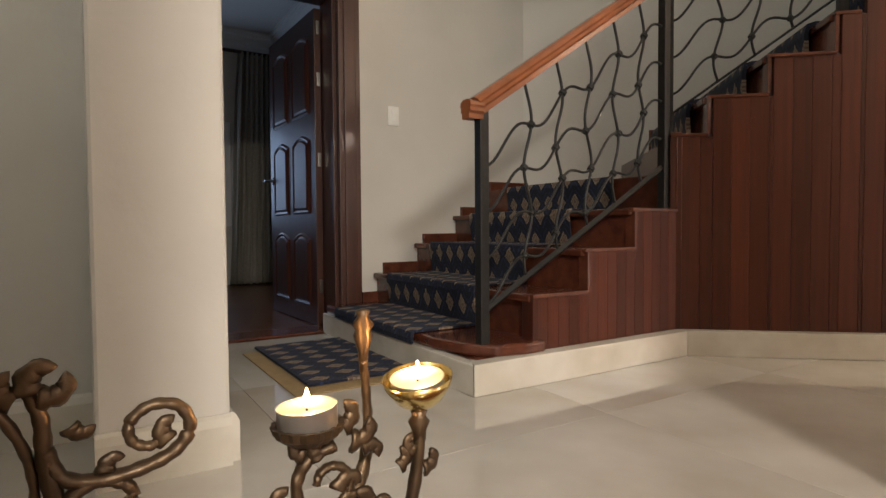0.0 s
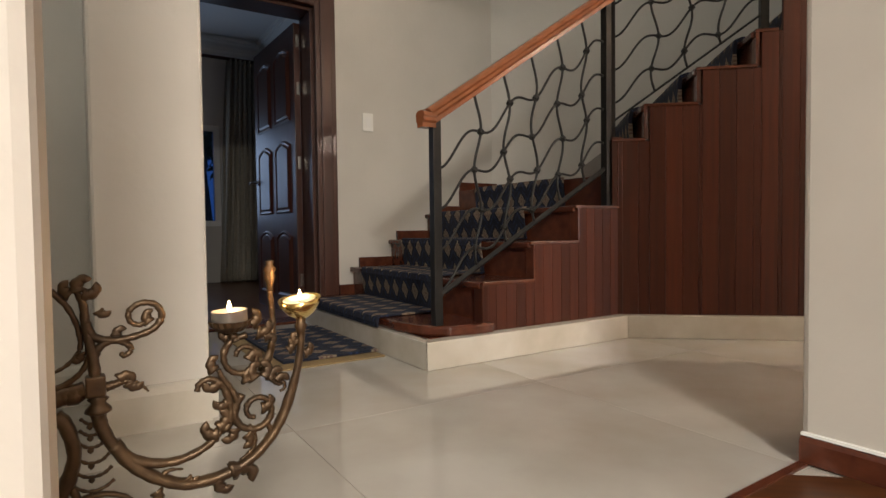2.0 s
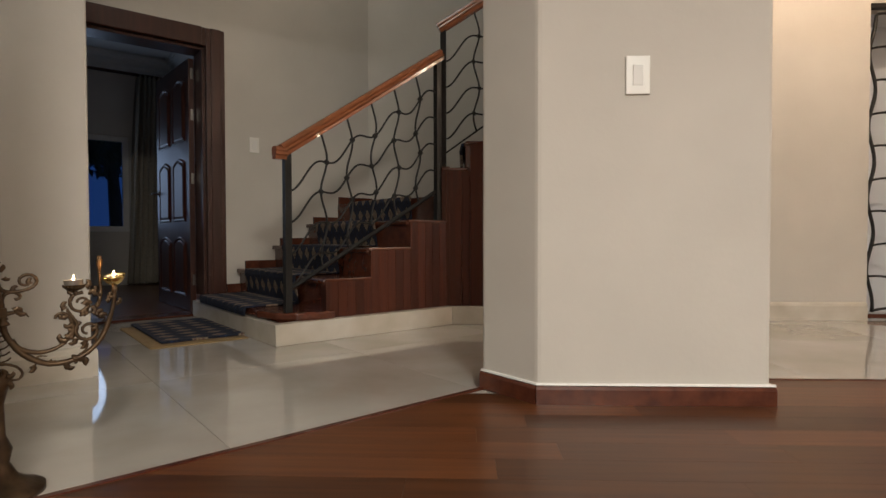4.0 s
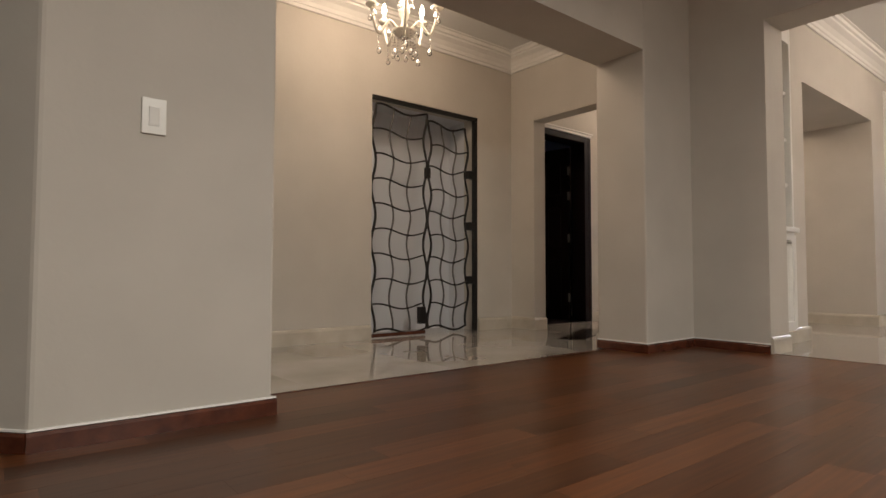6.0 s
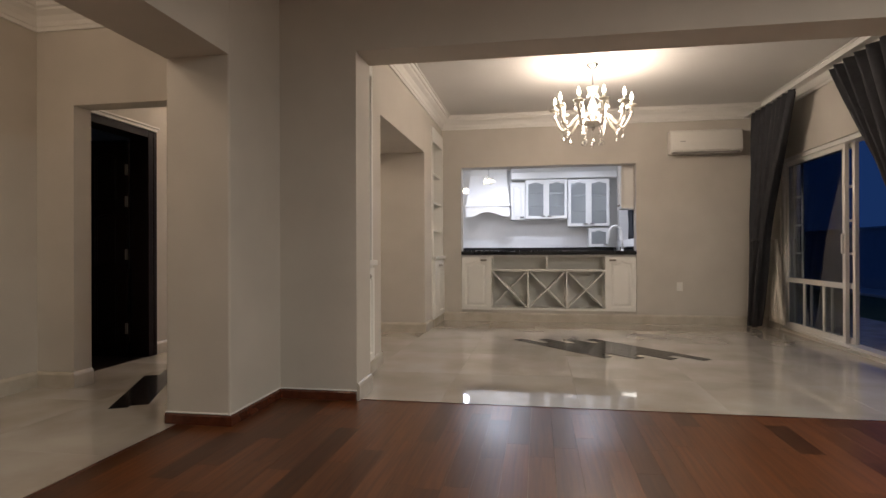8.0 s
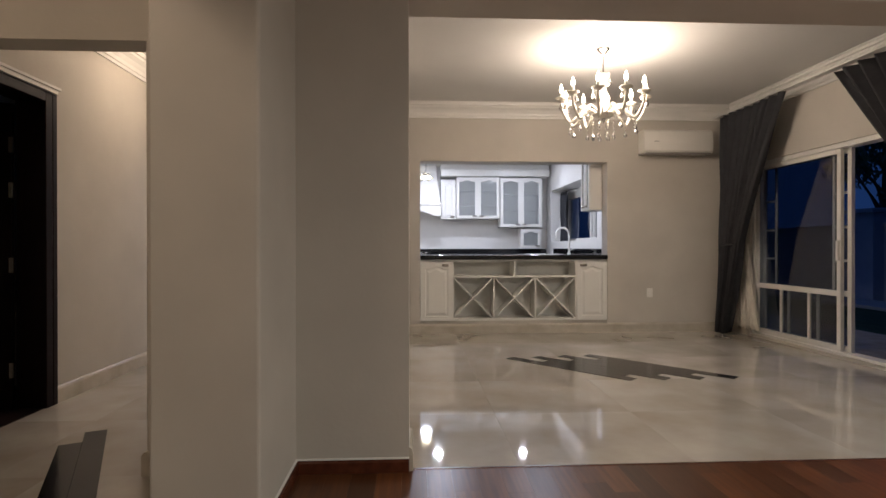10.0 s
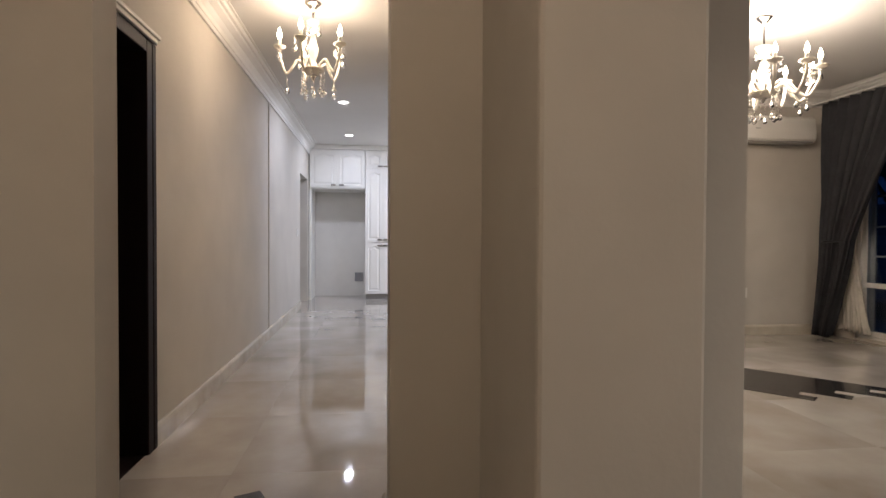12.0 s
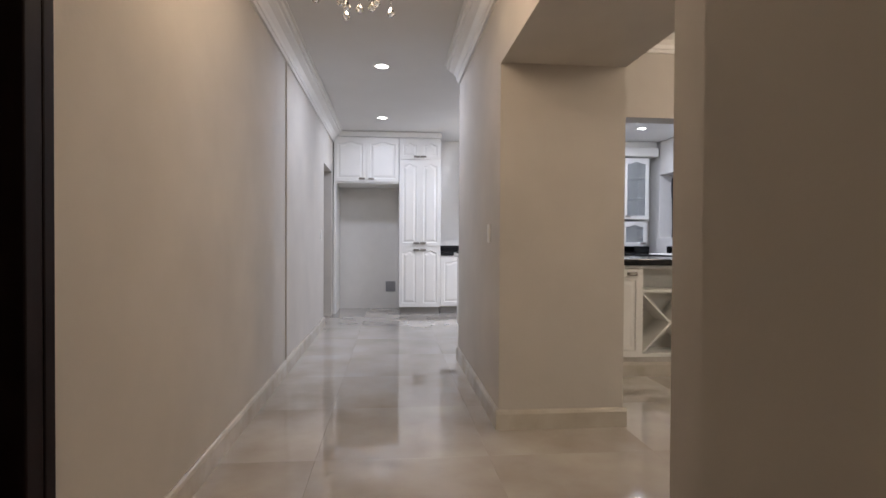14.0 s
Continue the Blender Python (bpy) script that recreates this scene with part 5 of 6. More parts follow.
# ---- built-in shelves in the dining room ----
def alcove(label, x0, x1):
    c = thing("built_in_shelves", label, "shelf unit", "dining alcove shelves")
    part("back", box(x0, x1, -0.10, 0.198, 0.0, 2.6), CABINET, c)
    part("side", box(x0, x0 + 0.03, -0.36, -0.10, 0.0, 2.6, bevel=0.003), CABINET, c)
    part("side", box(x1 - 0.03, x1, -0.36, -0.10, 0.0, 2.6, bevel=0.003), CABINET, c)
    part("counter", box(x0, x1, -0.40, -0.10, 0.88, 0.92, bevel=0.006), CABINET, c)
    part("cupboard", box(x0 + 0.03, x1 - 0.03, -0.36, -0.10, 0.1, 0.88), CABINET, c)
    part("foot", box(x0, x1, -0.37, -0.10, 0.0, 0.1, bevel=0.004), PLINTH, c)
    for z in (1.25, 1.62, 2.0):
        part("shelf", box(x0 + 0.03, x1 - 0.03, -0.33, -0.10, z, z + 0.03, bevel=0.003), CABINET, c)
    part("arch", box(x0 + 0.03, x1 - 0.03, -0.36, -0.33, 2.42, 2.6, bevel=0.003), CABINET, c)
    n = 2
    w = (x1 - x0 - 0.06) / n
    for i in range(n):
        cabinet_door(c, w - 0.004, 0.74, pose(x0 + 0.03 + i * w, -0.362, 0.12), (w - 0.07 if i == 0 else 0.07, 0.68))
    return c


alcove("white built-in shelves over a cupboard near the living room", 3.64, 4.2)
alcove("white built-in shelves over a cupboard in the corner", 6.9, 7.69)

# Unseen fixture, made up to carry the fill light beside the opening.
sc = thing("added_sconce", "unseen opal glass sconce added to light the stair hall", "wall lamp")
part("backplate", box(-2.66, -2.54, 0.652, 0.67, 2.0, 2.2, DIAG, bevel=0.004), CHROME, sc)
part("shade", smooth(lathe(bmesh.new(), [(0.03, 2.03), (0.055, 2.06), (0.065, 2.12), (0.06, 2.17), (0.058, 2.17), (0.05, 2.07), (0.02, 2.04)], Matrix.Translation(dg(-2.6, 0.735)), 20)), MILK, sc, "opal glass shade")

# ---- dining window, curtains and garden ----
win = thing("window_1", "white aluminium sliding garden door, half open at dusk", "window", kind="structure")
WY = -4.76
for x0, x1, z0, z1, y0, y1 in ((3.95, 7.32, 2.05, 2.10, -0.06, 0.08), (7.27, 7.32, 0.03, 2.05, -0.06, 0.08), (3.95, 4.0, 0.03, 2.05, -0.06, 0.08), (3.95, 7.32, 0.03, 0.06, -0.06, 0.08)):
    part("frame", box(x0, x1, WY + y0, WY + y1, z0, z1, bevel=0.004), ALWHITE, win)


def sash(x0, x1, y, grid, label):
    s = part("sash", join_boxes([(x0, x0 + 0.05, y - 0.018, y + 0.018, 0.06, 2.05), (x1 - 0.05, x1, y - 0.018, y + 0.018, 0.06, 2.05), (x0 + 0.05, x1 - 0.05, y - 0.018, y + 0.018, 2.0, 2.05), (x0 + 0.05, x1 - 0.05, y - 0.018, y + 0.018, 0.06, 0.115), (x0 + 0.05, x1 - 0.05, y - 0.018, y + 0.018, 0.60, 0.655)]), ALWHITE, win, label)
    for i in (1, 2):
        xm = x0 + (x1 - x0) * i / 3
        part("glazing_bar", box(xm - 0.016, xm + 0.016, y - 0.014, y + 0.014, 0.115, 0.60), ALWHITE, s)
    if grid:
        for xm in (x0 + 0.24, x1 - 0.24):
            part("glazing_bar", box(xm - 0.013, xm + 0.013, y - 0.012, y + 0.012, 0.655, 2.0), ALWHITE, s)
        for z in (0.95, 1.28, 1.62):
            for xa, xb in ((x0 + 0.05, x0 + 0.227), (x1 - 0.227, x1 - 0.05)):
                part("glazing_bar", box(xa, xb, y - 0.012, y + 0.012, z - 0.012, z + 0.012), ALWHITE, s)
    pane = part("glass_pane", box(x0 + 0.03, x1 - 0.03, y - 0.003, y + 0.003, 0.09, 2.02), GLASS, s)
    pane.visible_shadow = False
    return s


sash(5.90, 7.27, WY + 0.04, False, "white sliding sash with low glazing bars")
sash(5.83, 7.22, WY - 0.015, True, "white rear sash with small panes along its edges")
part("pull_handle", box(5.91, 5.935, WY + 0.058, WY + 0.085, 0.95, 1.15, bevel=0.004), ALWHITE, win, "white pull handle")


def hanging(name, label, category, mat, left, right, z0, z1, y, folds, depth, cols=110, rows=22, top_pleat=True):
    """A curtain: left(f) and right(f) give its sides at the height fraction f, 0 at the bottom."""
    bm = bmesh.new()
    grid = []
    for r in range(rows + 1):
        f = r / rows
        xa, xb = left(f), right(f)
        row = []
        for c in range(cols + 1):
            g_ = c / cols
            amp = depth * (0.75 + 0.25 * math.sin(g_ * 9 + 1))
            w = math.sin(g_ * folds * 2 * math.pi + 0.5 * math.sin(f * 3 + g_ * 5))
            row.append(bm.verts.new((xa + (xb - xa) * g_ + 0.008 * math.sin(f * 6 + c), y + amp * w + 0.006 * math.sin(f * 11 + g_ * 30), z0 + (z1 - z0) * f - 0.012 * (f == 0) * w)))
        grid.append(row)
    for r in range(rows):
        for c in range(cols):
            bm.faces.new((grid[r][c], grid[r][c + 1], grid[r + 1][c + 1], grid[r + 1][c]))
    d = thing(name, label, category)
    ob = part("cloth", smooth(bm, 80), mat, d)
    mod = ob.modifiers.new("thick", "SOLIDIFY")
    mod.thickness = 0.003
    return d


def gathered(top, tie, bottom, ftie):
    def side(f):
        if f > ftie:
            q = (f - ftie) / (1 - ftie)
            return tie + (top - tie) * q ** 1.1
        q = 1 - f / ftie
        return tie + (bottom - tie) * q ** 1.2
    return side


cur = hanging("curtain", "charcoal curtain tied back beside the garden door", "curtain", CURTAIN, gathered(6.30, 7.10, 7.40, 0.40), gathered(7.54, 7.55, 7.62, 0.40), 0.02, 2.715, -4.42, 8, 0.06)
part("tieback", smooth(tube(bmesh.new(), [(7.12, -4.43, 1.13), (7.22, -4.355, 1.115), (7.42, -4.35, 1.105), (7.53, -4.41, 1.11)], 0.012)), CURTAIN, cur, "dark tieback cord")
hanging("curtain_lining", "cream curtain lining hanging behind the dark curtain", "curtain", SHEER, gathered(7.26, 7.26, 7.02, 0.95), gathered(7.42, 7.42, 7.50, 0.95), 0.10, 1.12, -4.60, 7, 0.025, 80, 14)
cur2 = hanging("curtain", "charcoal curtain tied back on the far side of the garden door", "curtain", CURTAIN, gathered(4.2, 4.22, 4.1, 0.40), gathered(5.66, 4.5, 4.32, 0.40), 0.02, 2.715, -4.46, 8, 0.05)
rail = thing("curtain_rail", "white ceiling curtain track", "curtain rail")
part("track", box(4.0, 7.66, -4.44, -4.36, 2.715, 2.735, bevel=0.003), ALWHITE, rail)

structure("ground", box(-60, 70, -80, 70, -0.6, -0.16), GRASS, "lawn outside in the dusk", "ground")
structure("pavement", box(3.2, 9.4, -6.1, -4.86, -0.16, -0.02, bevel=0.01), STONEPATH, "pale paved step outside the garden door", "pavement")
gw = thing("garden_wall", "blue-grey rendered garden wall with capped pillars", "garden wall")
part("wall_body", box(-6, 24, -11.2, -11.0, -0.2, 1.55, bevel=0.01), YARDWALL, gw)
part("coping", box(-6, 24, -11.25, -10.95, 1.55, 1.62, bevel=0.01), YARDWALL, gw)
for px in (0.5, 5.0, 9.0, 13.0):
    part("pillar", box(px - 0.32, px + 0.32, -11.4, -10.75, -0.2, 1.85, bevel=0.01), YARDWALL, gw)
    part("cap", box(px - 0.42, px + 0.42, -11.5, -10.65, 1.85, 1.95, bevel=0.02), YARDWALL, gw)
structure("pavement", box(-4, 22, -10.7, -9.6, -0.16, -0.09, bevel=0.01), STONEPATH, "pale path along the garden wall", "pavement")


def tree(x, y, h, spread, seed):
    rnd = random.Random(seed)
    d = thing("tree", "dark leafy garden tree against the dusk sky", "tree", "garden trees", m=pose(x, y, -0.17))
    bm = bmesh.new()
    tube(bm, [(0, 0, 0), (0.05, 0.02, h * 0.25), (-0.03, 0.05, h * 0.5), (0.06, 0, h * 0.8)], 0.1, 8, taper=[0.14, 0.11, 0.08, 0.03])
    ends = []
    for i in range(12):
        a = rnd.uniform(0, 6.28)
        z = h * rnd.uniform(0.3, 0.75)
        e = Vector((math.cos(a) * spread * rnd.uniform(0.5, 1), math.sin(a) * spread * rnd.uniform(0.5, 1), z + h * rnd.uniform(0.08, 0.3)))
        tube(bm, [(0, 0, z), tuple(e * 0.5 + Vector((0, 0, z * 0.5 + 0.1))), tuple(e)], 0.03, 5, taper=[0.045, 0.03, 0.01])
        ends.append(e)
    part("trunk", smooth(bm), BARK, d)
    bm = bmesh.new()
    for e in ends:
        for _ in range(110):
            p = e + Vector((rnd.gauss(0, 0.35), rnd.gauss(0, 0.35), rnd.gauss(0, 0.3))) * spread * 0.5
            m = Matrix.Translation(p) @ Euler((rnd.uniform(0, 6), rnd.uniform(0, 6), rnd.uniform(0, 6))).to_matrix().to_4x4()
            s = rnd.uniform(0.06, 0.13)
            vs = [bm.verts.new(m @ Vector(q)) for q in ((-s, 0, 0), (0, s * 0.4, 0.01), (s * 1.2, 0, 0), (0, -s * 0.4, 0.01))]
            bm.faces.new(vs)
    part("crown", bm, LEAF, d)


for i, (tx, ty, th) in enumerate(((2.5, -12.6, 5.0), (5.2, -13.4, 6.0), (7.4, -12.4, 5.2), (9.8, -13.0, 6.2), (12.6, -12.5, 5.5), (15.5, -13.5, 6.0), (6.2, -15.5, 7.0), (11.2, -15.8, 7.0))):
    tree(tx, ty, th, 1.7, 10 + i)

# kitchen window
kw = thing("window_2", "white kitchen window over the counter at dusk", "window", kind="structure")
for x0, x1, z0, z1 in ((9.3, 12.25, 1.20, 1.26), (9.3, 12.25, 2.06, 2.25), (9.3, 9.36, 1.26, 2.06), (12.19, 12.25, 1.26, 2.06), (10.72, 10.80, 1.26, 2.06), (10.55, 10.60, 1.26, 2.06)):
    part("frame", box(x0, x1, -3.84, -3.76, z0, z1, bevel=0.003), ALWHITE, kw)
pane = part("glass_pane", box(9.36, 12.19, -3.803, -3.797, 1.26, 2.06), GLASS, kw)
pane.visible_shadow = False
hanging("kitchen_curtain", "dark grey curtain at the kitchen window", "curtain", CURTAIN, gathered(11.7, 11.75, 11.62, 0.5), gathered(12.22, 12.22, 12.22, 0.5), 1.215, 2.20, -3.60, 6, 0.03, 60, 10)
hanging("kitchen_curtain", "dark grey curtain at the kitchen window", "curtain", CURTAIN, gathered(9.34, 9.34, 9.34, 0.5), gathered(9.85, 9.85, 9.8, 0.5), 1.215, 2.20, -3.60, 6, 0.03, 60, 10)
kr = thing("curtain_wire", "thin white curtain wire across the kitchen window", "curtain rail")
part("wire", tube(bmesh.new(), [(9.31 + 2.93 * q / 12, -3.60, 2.20 - 0.05 * math.sin(q / 12 * math.pi)) for q in range(13)], 0.004, 6), ALWHITE, kr)

# bedroom window and curtain
bw_ = thing("window_3", "bedroom window with dusk foliage outside", "window", kind="structure")
for x0, x1, z0, z1 in ((-2.2, -0.68, 0.62, 0.68), (-2.2, -0.68, 1.66, 1.72), (-0.74, -0.68, 0.68, 1.66), (-2.2, -2.14, 0.68, 1.66), (-1.47, -1.41, 0.68, 1.66)):
    part("frame", box(x0, x1, 6.72, 6.80, z0, z1, DIAG, bevel=0.003), ALWHITE, bw_)
pane = part("glass_pane", box(-2.14, -0.74, 6.757, 6.763, 0.68, 1.66, DIAG), GLASS, bw_)
pane.visible_shadow = False
bc = hanging("bedroom_curtain", "taupe pleated bedroom curtain hanging to the floor", "curtain", TAUPE, gathered(-0.62, -0.68, -0.74, 0.5), gathered(-0.22, -0.22, -0.22, 0.5), 0.02, 2.42, 6.55, 8, 0.04)
bc.matrix_world = DIAG
br = thing("bedroom_curtain_rail", "dark curtain pole in the bedroom", "curtain rail")
part("pole", smooth(tube(bmesh.new(), [dg(-3.6, 6.56, 2.42), dg(-0.2, 6.56, 2.42)], 0.018, 10)), DARKWOOD, br)
bmc = bmesh.new()
for p0, p1, w in ((dxy(-4.1, 6.7), dxy(-0.16, 6.7), mn), (dxy(-0.16, BACK_N + 0.2), dxy(-0.16, 6.7), (-un[0], -un[1]))):
    run_profile(bmc, p0, p1, w, CROWN, 2.65)
bmesh.ops.recalc_face_normals(bmc, faces=bmc.faces[:])
structure("trim_bedroom_crown", bmc, WHITE, "white bedroom cornice", "cornice")
tree(*dxy(-1.3, 9.2), 3.2, 1.2, 40)
tree(*dxy(-0.4, 9.6), 3.4, 1.2, 41)

# hall trim strip
tr = structure("trim_hall_strip", box(7.97, 8.0, NORTH - 0.012, NORTH, 0.118, 2.62, bevel=0.003), WALL, "narrow painted joint strip on the hall wall", "trim")

# ---- candelabra ----
cand = thing("candelabrum", "aged bronze scrollwork candelabrum holding two lit tealights", "candelabrum")
CS, CN, CZ = -1.971, 0.775, 0.404


def k_(a, b, d=0.0):
    """A place in the candelabrum's plane: a to the right, b up, d away, in thousandths of its arm."""
    return dg(CS + (a * 1.03 - 8) * 0.000340, CN + d * 0.000340, CZ + (b - 20) * 0.000355)


def scroll(name, pts, r0, r1, label="", sides=8, flat=0.8):
    """A tapering bar through control points."""
    P = [Vector(p if len(p) == 3 else (*p, 0)) for p in pts]
    P = [P[0] * 2 - P[1]] + P + [P[-1] * 2 - P[-2]]
    out = []
    for i in range(1, len(P) - 2):
        for q in range(6):
            t = q / 6
            out.append(0.5 * ((2 * P[i]) + (P[i + 1] - P[i - 1]) * t + (2 * P[i - 1] - 5 * P[i] + 4 * P[i + 1] - P[i + 2]) * t * t + (3 * P[i] - P[i - 1] - 3 * P[i + 1] + P[i + 2]) * t ** 3))
    out.append(P[-2])
    n = len(out)
    bm = bmesh.new()
    tube(bm, [k_(*p) for p in out], r0, sides, taper=[(r0 + (r1 - r0) * (i / (n - 1))) * 1.22 + 0.0004 * math.sin(i * 1.9) for i in range(n)], flat=flat)
    return part(name, smooth(bm), BRONZE, cand, label)


def curl(cx, cy, r, a0, turns, r0, r1):
    pts = []
    for q in range(int(8 * turns) + 1):
        f = q / (8 * turns)
        a = a0 + f * turns * 2 * math.pi
        rr = r * (1 - 0.72 * f)
        pts.append((cx + rr * math.cos(a), cy + rr * math.sin(a), 0))
    return scroll("scroll", pts, r0, r1)


def acanthus(cx, cy, size, ang, d=0):
    """A slender cast leaf that arches off its stem and rolls under at the tip."""
    bm = bmesh.new()
    m = Matrix.Translation(k_(cx, cy, d)) @ DIAG @ pose(0, 0, 0, 90, 0, 0) @ pose(0, 0, 0, 0, 0, ang)
    k = 14
    size *= 1.15
    side = 1 if (int(cx) + int(cy)) % 2 else -1
    rows = []
    px = py = 0.0
    for i in range(k):
        f = i / (k - 1)
        a = side * (-0.5 + 2.7 * f * f)
        px += size / k * 1.2 * math.cos(a)
        py += size / k * 1.2 * math.sin(a)
        w = size * (0.25 - 0.17 * f) * (1 + 0.28 * math.sin(f * 19))
        nx, ny = -math.sin(a), math.cos(a)
        rows.append([bm.verts.new(m @ Vector((px + nx * w * s, py + ny * w * s, size * (0.16 - 0.10 * f) * (1 - s * s)))) for s in (-1, -0.5, 0, 0.5, 1)])
    for r0, r1 in zip(rows, rows[1:]):
        for j in range(4):
            bm.faces.new((r0[j], r0[j + 1], r1[j + 1], r1[j]))
    ob = part("leaf", smooth(bm, 70), BRONZE, cand)
    mod = ob.modifiers.new("thick", "SOLIDIFY")
    mod.thickness = 0.003
    return ob


# upper left scrollwork
scroll("scroll", [(-96, 283), (-60, 240), (-35, 180), (-30, 115), (-60, 75), (-95, 55)], 0.0035, 0.0018)
scroll("stem", [(5, 20), (2, 70), (-5, 120), (-15, 180), (-18, 235), (-32, 275)], 0.0062, 0.0035)
scroll("scroll", [(-15, 190), (5, 145), (55, 130), (115, 137), (160, 155), (182, 190), (165, 225), (125, 232), (95, 210), (98, 180), (122, 168), (140, 178)], 0.0045, 0.0028)
scroll("scroll", [(0, 60), (10, 105), (45, 130), (82, 120), (98, 98), (80, 82), (70, 92)], 0.0048, 0.0026)
scroll("scroll", [(-135, 0), (-95, 8), (-50, 30), (-20, 62), (-5, 110)], 0.004, 0.0022)
for a, b, s, g_ in ((-32, 270, 0.017, 70), (-25, 268, 0.016, 20), (-45, 265, 0.014, 120), (15, 222, 0.010, 330), (150, 170, 0.013, 100), (60, 140, 0.010, 60), (-30, 108, 0.010, 250)):
    acanthus(a, b, s, g_)
# cross bar, joint and spur
scroll("bar", [(-150, -26), (-100, -18), (-60, -10), (-20, -2)], 0.0085, 0.0075, flat=1.0)
part("joint", box(-0.009, 0.009, -0.009, 0.009, -0.010, 0.011, Matrix.Translation(k_(5, 4)) @ DIAG, bevel=0.002), BRONZE, cand, "square cast joint")
part("collar", smooth(lathe(bmesh.new(), [(0.006, 0.012), (0.010, 0.008), (0.0065, 0.004), (0.012, -0.002), (0.0125, -0.005), (0.006, -0.009)], Matrix.Translation(k_(10, -55)), 14)), BRONZE, cand)
part("collar", smooth(lathe(bmesh.new(), [(0.005, -0.01), (0.0095, -0.005), (0.010, 0.003), (0.006, 0.009)], Matrix.Translation(k_(-48, -14)) @ DIAG @ pose(0, 0, 0, 0, 90, 0), 14)), BRONZE, cand)
scroll("spur", [(30, -2), (55, 3), (75, 8), (95, 4), (120, -8), (140, -32)], 0.0055, 0.0012)
acanthus(60, 14, 0.014, 10)
acanthus(85, 6, 0.013, 330)
# twin lower stems and the ladder between them
scroll("stem", [(8, -70), (18, -120), (55, -190), (120, -240), (210, -258), (300, -230), (355, -175)], 0.0075, 0.0038)
scroll("stem", [(45, -170), (90, -240), (160, -300), (250, -338), (360, -330), (450, -290), (525, -210), (575, -100), (605, 15), (615, 135)], 0.0078, 0.0045)
scroll("stem", [(-95, -62), (-70, -95), (-52, -180), (-72, -260), (-115, -345), (-120, -400)], 0.0078, 0.0055)
curl(-105, -82, 18, 0.5, 1.2, 0.0035, 0.0022)
for i, b in enumerate((-92, -125, -160, -205, -245, -285)):
    w = 26 + 6 * i
    scroll("rung", [(-20 - w * 0.6, b + 10), (-10 - w * 0.2, b - 8), (w * 0.4 - 5, b - 6), (w * 0.8, b + 12)], 0.0018, 0.0018, sides=6)
    part("bead", smooth(lathe(bmesh.new(), [(0.0005, -0.0035), (0.003, -0.001), (0.0032, 0.001), (0.0005, 0.0035)], Matrix.Translation(k_(-12, b - 18)), 8)), BRONZE, cand)
scroll("scroll", [(-90, -330), (-40, -312), (20, -310), (75, -335), (100, -375), (80, -410), (40, -405), (35, -380)], 0.0035, 0.0022)
scroll("leafy_bar", [(160, -300), (190, -282), (230, -287)], 0.0035, 0.001)
for a, b, s, g_ in ((360, -330, 0.03, 350), (330, -335, 0.02, 300), (235, -312, 0.012, 330), (330, -185, 0.022, 60), (340, -200, 0.02, 150), (150, -330, 0.015, 270), (-60, -395, 0.022, 100), (-35, -400, 0.024, 40), (-70, -410, 0.02, 180), (0, -420, 0.02, 330), (20, -385, 0.014, 20)):
    acanthus(a, b, s, g_)
# openwork arm
curl(418, 35, 72, 1.4, 1.35, 0.0042, 0.0028)
curl(455, -145, 76, 2.2, 1.4, 0.0046, 0.003)
scroll("scroll", [(275, -55), (285, -30), (318, -22), (352, -50), (372, -110), (370, -165), (352, -190)], 0.003, 0.0055)
scroll("scroll", [(340, 5), (350, -20), (375, -60), (395, -105), (385, -150)], 0.003, 0.0045)
scroll("scroll", [(505, -50), (530, -70), (548, -65), (552, -85), (535, -95)], 0.003, 0.0016)
scroll("scroll", [(430, -190), (450, -230), (440, -270), (400, -300)], 0.003, 0.0018)
scroll("scroll", [(485, -185), (500, -220), (492, -260), (455, -300)], 0.0036, 0.002)
for a, b, s, g_ in ((330, 0, 0.016, 100), (348, -30, 0.018, 200), (430, -50, 0.016, 80), (455, -45, 0.019, 95), (480, -45, 0.019, 80), (505, -55, 0.016, 60), (520, -60, 0.014, 20), (370, -100, 0.015, 190), (385, -185, 0.017, 240), (420, -210, 0.016, 280), (440, 135, 0.017, 60), (455, 110, 0.019, 20), (480, 90, 0.014, 350), (372, 100, 0.012, 130), (430, 20, 0.016, 30), (465, -140, 0.017, 30), (560, 35, 0.013, 60), (615, 20, 0.014, 40), (600, 60, 0.012, 120)):
    acanthus(a, b, s, g_)
scroll("arm", [(490, -35, 60), (530, 25, 90), (546, 95, 110), (545, 170, 115), (540, 230, 115)], 0.0045, 0.0032)
part("finial", smooth(lathe(bmesh.new(), [(0.003, -0.02), (0.0042, -0.004), (0.0075, 0.008), (0.006, 0.012), (0.0085, 0.016), (0.004, 0.022), (0.006, 0.026), (0.002, 0.028)], Matrix.Translation(k_(540, 260, 115)), 9)), BRONZE, cand)
scroll("arm", [(395, 90), (385, 112), (380, 128)], 0.006, 0.005)
# cups and tealights
cup1 = k_(380, 140)
bm = bmesh.new()
sides = 36
prof = [(0.006, -0.008), (0.013, -0.006), (0.0205, 0.0), (0.0225, 0.006), (0.0195, 0.006), (0.017, 0.001)]
rings = []
for r, z in prof:
    rings.append([bm.verts.new(cup1 + Vector((r * (1 + 0.06 * (k % 2)) * math.cos(2 * math.pi * k / sides), r * (1 + 0.06 * (k % 2)) * math.sin(2 * math.pi * k / sides), z))) for k in range(sides)])
for r0, r1 in zip(rings, rings[1:]):
    for k in range(sides):
        bm.faces.new((r0[k], r0[(k + 1) % sides], r1[(k + 1) % sides], r1[k]))
bm.faces.new(rings[0][::-1])
bm.faces.new(rings[-1])
